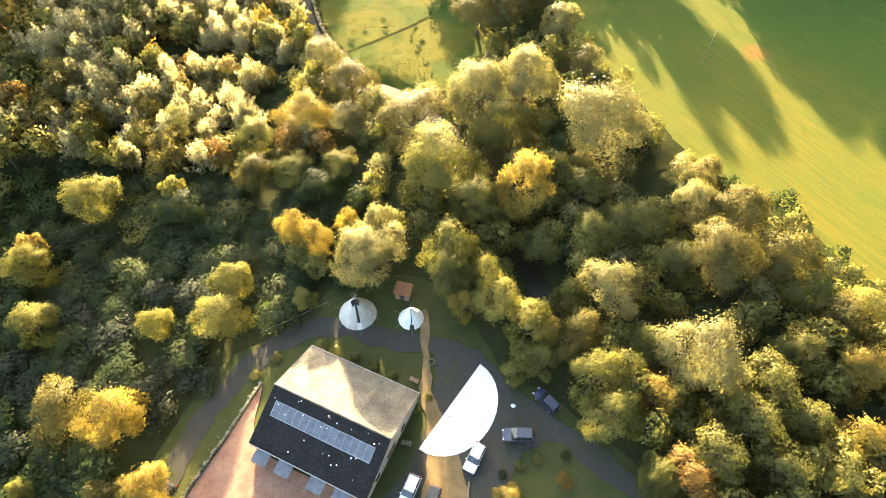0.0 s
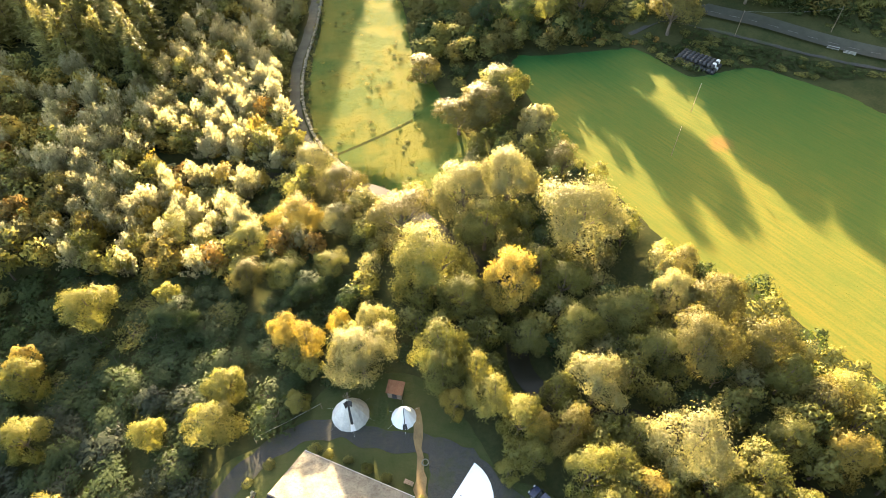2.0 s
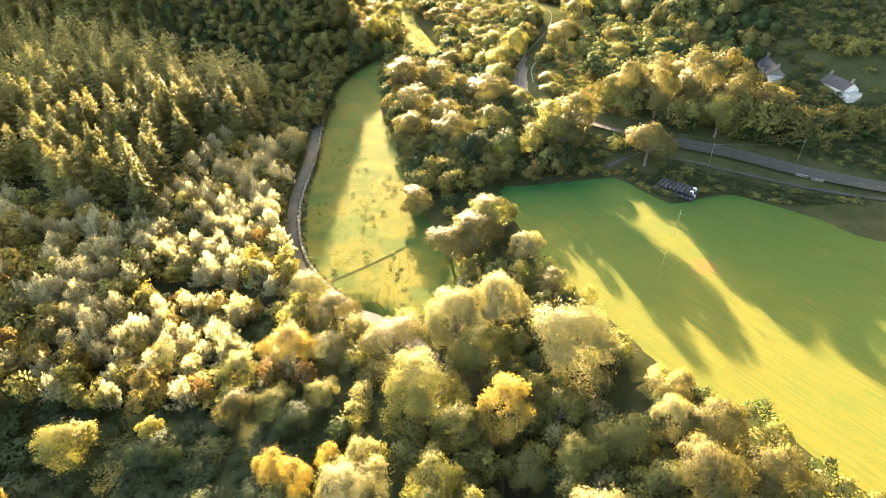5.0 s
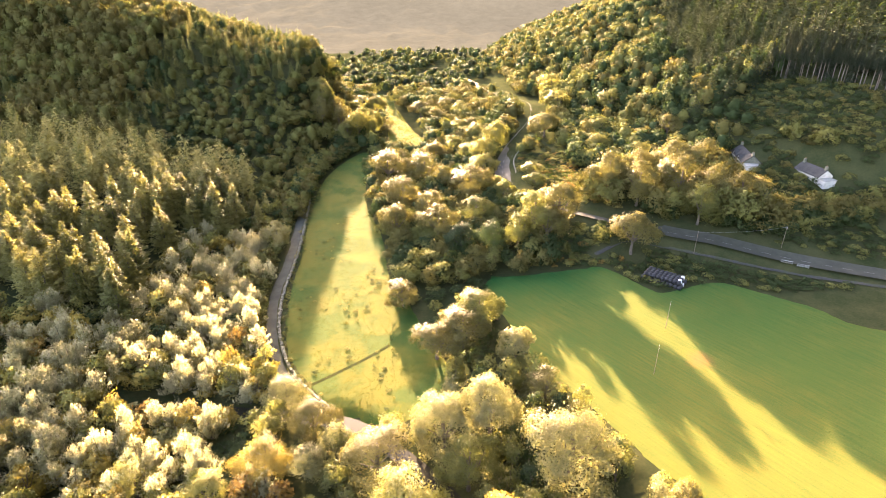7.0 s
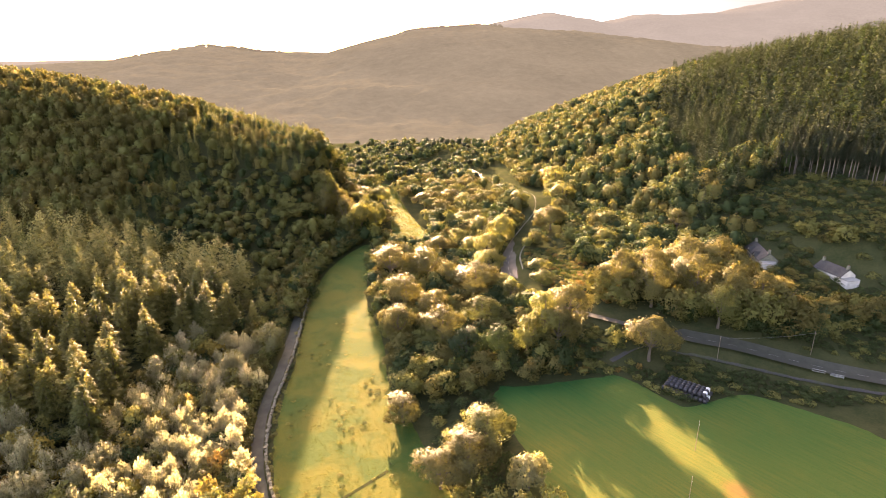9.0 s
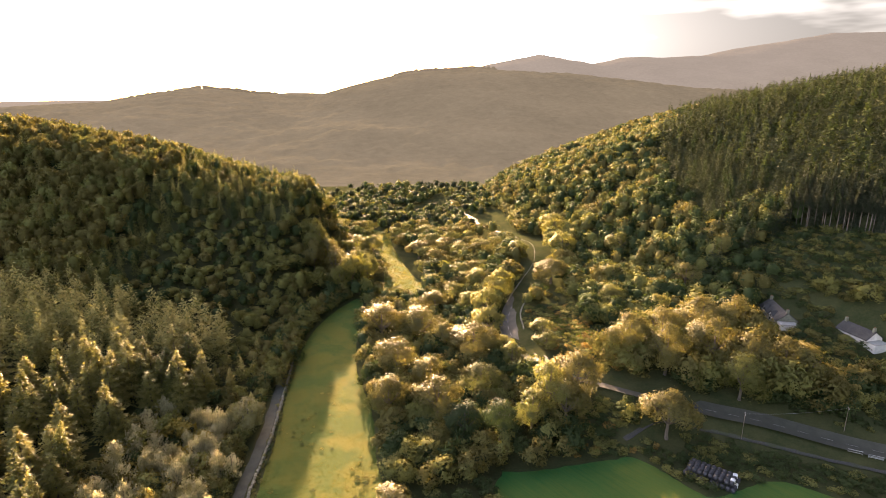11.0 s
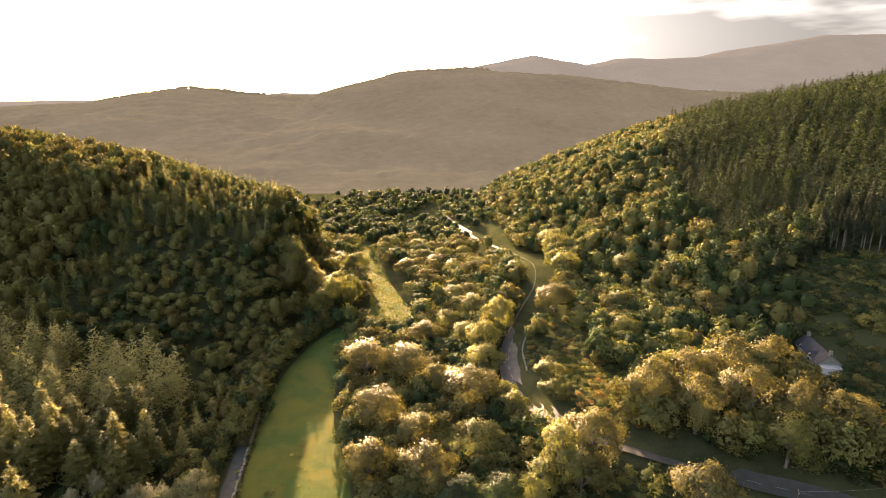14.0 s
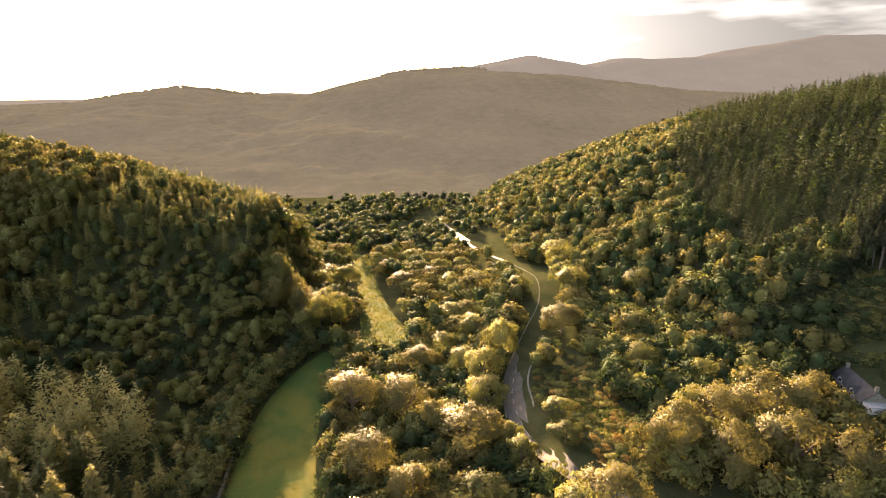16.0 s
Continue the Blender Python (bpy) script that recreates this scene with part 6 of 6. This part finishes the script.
for layer, (nu, nv) in enumerate(((10, 5), (9, 4))):
    for i in range(nu):
        for j in range(nv):
            p = Vector((76.6, 163.2)) + u * ((i + 0.5 * layer) * 1.28) + v * ((j - 1.8 + 0.5 * layer) * 1.28) + Vector((rng.uniform(-0.07, 0.07), rng.uniform(-0.07, 0.07)))
            base = max(hz(p.x + a, p.y + b) for a in (-0.6, 0.6) for b in (-0.6, 0.6)) if layer == 0 else hz(p.x, p.y) + 0.12
            m = pose(p.x, p.y, base + layer * 1.2, 0, 0, rng.uniform(0, 360))
            if first:
                bale_black.matrix_basis, first = m, False
                continue
            ob = copy_thing(bale_black, m)
            if (layer, i, j) in ((1, 8, 3), (1, 8, 1), (0, 9, 2)):
                ob.data = white_mesh
                ob["label"] = "round silage bale in white wrap on the black stack"


def utility_pole(x, y, tall, arms=1):
    ob = thing("utility_pole", "weathered wooden utility pole with a cross-arm", "utility pole", x, y, None, 62, "utility poles")
    bm = bmesh.new()
    tube(bm, (0, 0, -0.3), (0, 0, tall), 0.08, 0.05, 8)
    part("shaft", bm, WOOD, ob)
    for k in range(arms):
        arm = part("cross_arm", box(bmesh.new(), -0.9, 0.9, -0.06, 0.06, tall - 0.45 - k * 0.6, tall - 0.33 - k * 0.6, 0.01), WOOD, ob)
        for px in (-0.8, 0, 0.8):
            bm = bmesh.new()
            tube(bm, (px, 0, tall - 0.33 - k * 0.6), (px, 0, tall - 0.15 - k * 0.6), 0.05, 0.03, 6)
            part("insulator", bm, WHITEWRAP, arm)
    return Vector((x, y, hz(x, y) + tall - 0.3))


tops = [utility_pole(*q) for q in ((60.0, 115.0, 8.5), (71.0, 134.0, 8.5), (96.5, 172.5, 8.5), (126.0, 171.5, 8.0), (119.5, 186.0, 8.0))]
for a, b in ((2, 3),):
    bm = bmesh.new()
    pts = [tops[a].lerp(tops[b], f) - Vector((0, 0, 4 * 0.8 * f * (1 - f))) for f in np.linspace(0, 1, 9)]
    for p, q in zip(pts, pts[1:]):
        tube(bm, p, q, 0.018, 0.018, 4)
    tagged(finish("overhead_wire", bm, METAL), "thin sagging overhead wire between poles", "wire", "overhead wires")


def railing(x, y, turn):
    ob = thing("white_railing", "white-painted railing panel beside the road", "railing", x, y, None, turn, "white railings")
    for px in (-1.6, 0, 1.6):
        part("post", box(bmesh.new(), px - 0.06, px + 0.06, -0.06, 0.06, 0, 1.1, 0.01), LINE, ob)
    for z in (0.30, 0.62, 0.94):
        part("rail", box(bmesh.new(), -1.75, 1.75, -0.12, 0.0, z, z + 0.2, 0.015), LINE, ob)


railing(124.2, 164.6, -30)
railing(128.3, 162.2, -30)
ROADSIDE = [(77, 386), (80.2, 352), (75, 325), (64, 300), (54, 277), (46, 257), (44, 241)]
off = [(x - 4.1, y + 0.3) for x, y in ROADSIDE]
wall_line("road_wall", off, 0.5, 0.9, STONE, "grey stone wall along the valley road", "wall", 6, 0.9, 0.06)
wall_line("road_wall", [(x + 8.2, y - 0.3) for x, y in off[3:]], 0.5, 0.7, STONE, "low stone wall along the valley road", "wall", 7, 0.9, 0.06)
car("small dark car standing on the valley road", 79.3, 349, 96, BLACKPAINT, 4.2, 1.75, 1.45, True, "cars on the road")


def cottage(label, x, y, turn, hl, hw, eave, rise, gables, ext):
    z = min(hz(x + a, y + b) for a in (-5, 5) for b in (-6, 6))
    ob = thing("cottage", label, "house", x, y, z, turn, "hillside cottages")
    bm = prism(bmesh.new(), [(-hw, -0.5), (hw, -0.5), (hw, eave), (0, eave + rise - 0.12), (-hw, eave)], 2 * hl)
    bmesh.ops.transform(bm, matrix=Matrix(((0, -1, 0, hl), (1, 0, 0, 0), (0, 0, 1, 0), (0, 0, 0, 1))), verts=bm.verts[:])
    bmesh.ops.recalc_face_normals(bm, faces=bm.faces[:])
    part("wall", bm, STONE if gables else WHITEWASH, ob)
    for s in (1, -1):
        part("roof_slope", slab(bmesh.new(), (-s * (hl + 0.3), 0, eave + rise), (s * (hl + 0.3), 0, eave + rise), (s * (hl + 0.3), s * (hw + 0.4), eave - 0.12), (-s * (hl + 0.3), s * (hw + 0.4), eave - 0.12), 0.14), SLATE, ob, "grey slate roof slope")
    for px in (-hl + 0.6, hl - 0.6):
        chim = part("chimney", box(bmesh.new(), px - 0.4, px + 0.4, -0.45, 0.45, eave + rise - 0.6, eave + rise + 1.2, 0.03), STONE, ob)
        for q in (-0.2, 0.2):
            bm = bmesh.new()
            tube(bm, (px, q, eave + rise + 1.2), (px, q, eave + rise + 1.55), 0.12, 0.10, 8)
            part("chimney_pot", bm, RUST, chim)
    for px in gables:
        bm = prism(bmesh.new(), [(-1.5, eave - 0.6), (1.5, eave - 0.6), (1.5, eave + 0.3), (0, eave + 1.7), (-1.5, eave + 0.3)], 2.4, pose(px, -hw - 0.15, 0))
        g_ = part("dormer", bm, WHITEWASH, ob)
        for s in (-1, 1):
            bm = slab(bmesh.new(), (px, -hw - 0.45, eave + 1.85), (px, 0.2 - hw / 4, eave + 1.85), (px + s * 1.8, 0.2 - hw / 2, eave + 0.25), (px + s * 1.8, -hw - 0.45, eave + 0.25), 0.1)
            part("dormer_roof", bm, SLATE, g_)
        part("pane", box(bmesh.new(), px - 0.5, px + 0.5, -hw - 0.2, -hw - 0.14, eave - 0.3, eave + 0.7), GLASS, g_)
    for px in np.linspace(-hl + 1.6, hl - 1.6, 4):
        win = part("window", box(bmesh.new(), px - 0.55, px + 0.55, -hw - 0.08, -hw + 0.02, 0.9, 2.1, 0.02), LINE, ob, "white window frame")
        part("pane", box(bmesh.new(), px - 0.43, px + 0.43, -hw - 0.11, -hw - 0.07, 1.02, 1.98), GLASS, win)
    door = part("door", box(bmesh.new(), -0.5, 0.5, -hw - 0.07, -hw + 0.02, 0.0, 2.05, 0.02), WOOD, ob)
    part("handle", box(bmesh.new(), 0.3, 0.38, -hw - 0.12, -hw - 0.06, 0.95, 1.05), METAL, door)
    if ext:
        lean = part("extension", box(bmesh.new(), hl + 0.02, hl + 3.2, -hw + 0.3, hw - 1.2, -0.5, 2.5, 0.03), WHITEWASH, ob, "white flat-roofed extension")
        part("extension_roof", box(bmesh.new(), hl, hl + 3.4, -hw + 0.1, hw - 1.0, 2.5, 2.66, 0.02), LINE, lean)


cottage("long grey stone cottage with a slate roof and two dormers", 142.0, 228.5, -103.4, 8.2, 3.5, 2.9, 2.9, (-3.6, 3.0), True)
cottage("white-rendered cottage with a slate roof above the trees", 160.0, 211.0, -80.0, 5.8, 3.4, 3.2, 2.6, (), True)
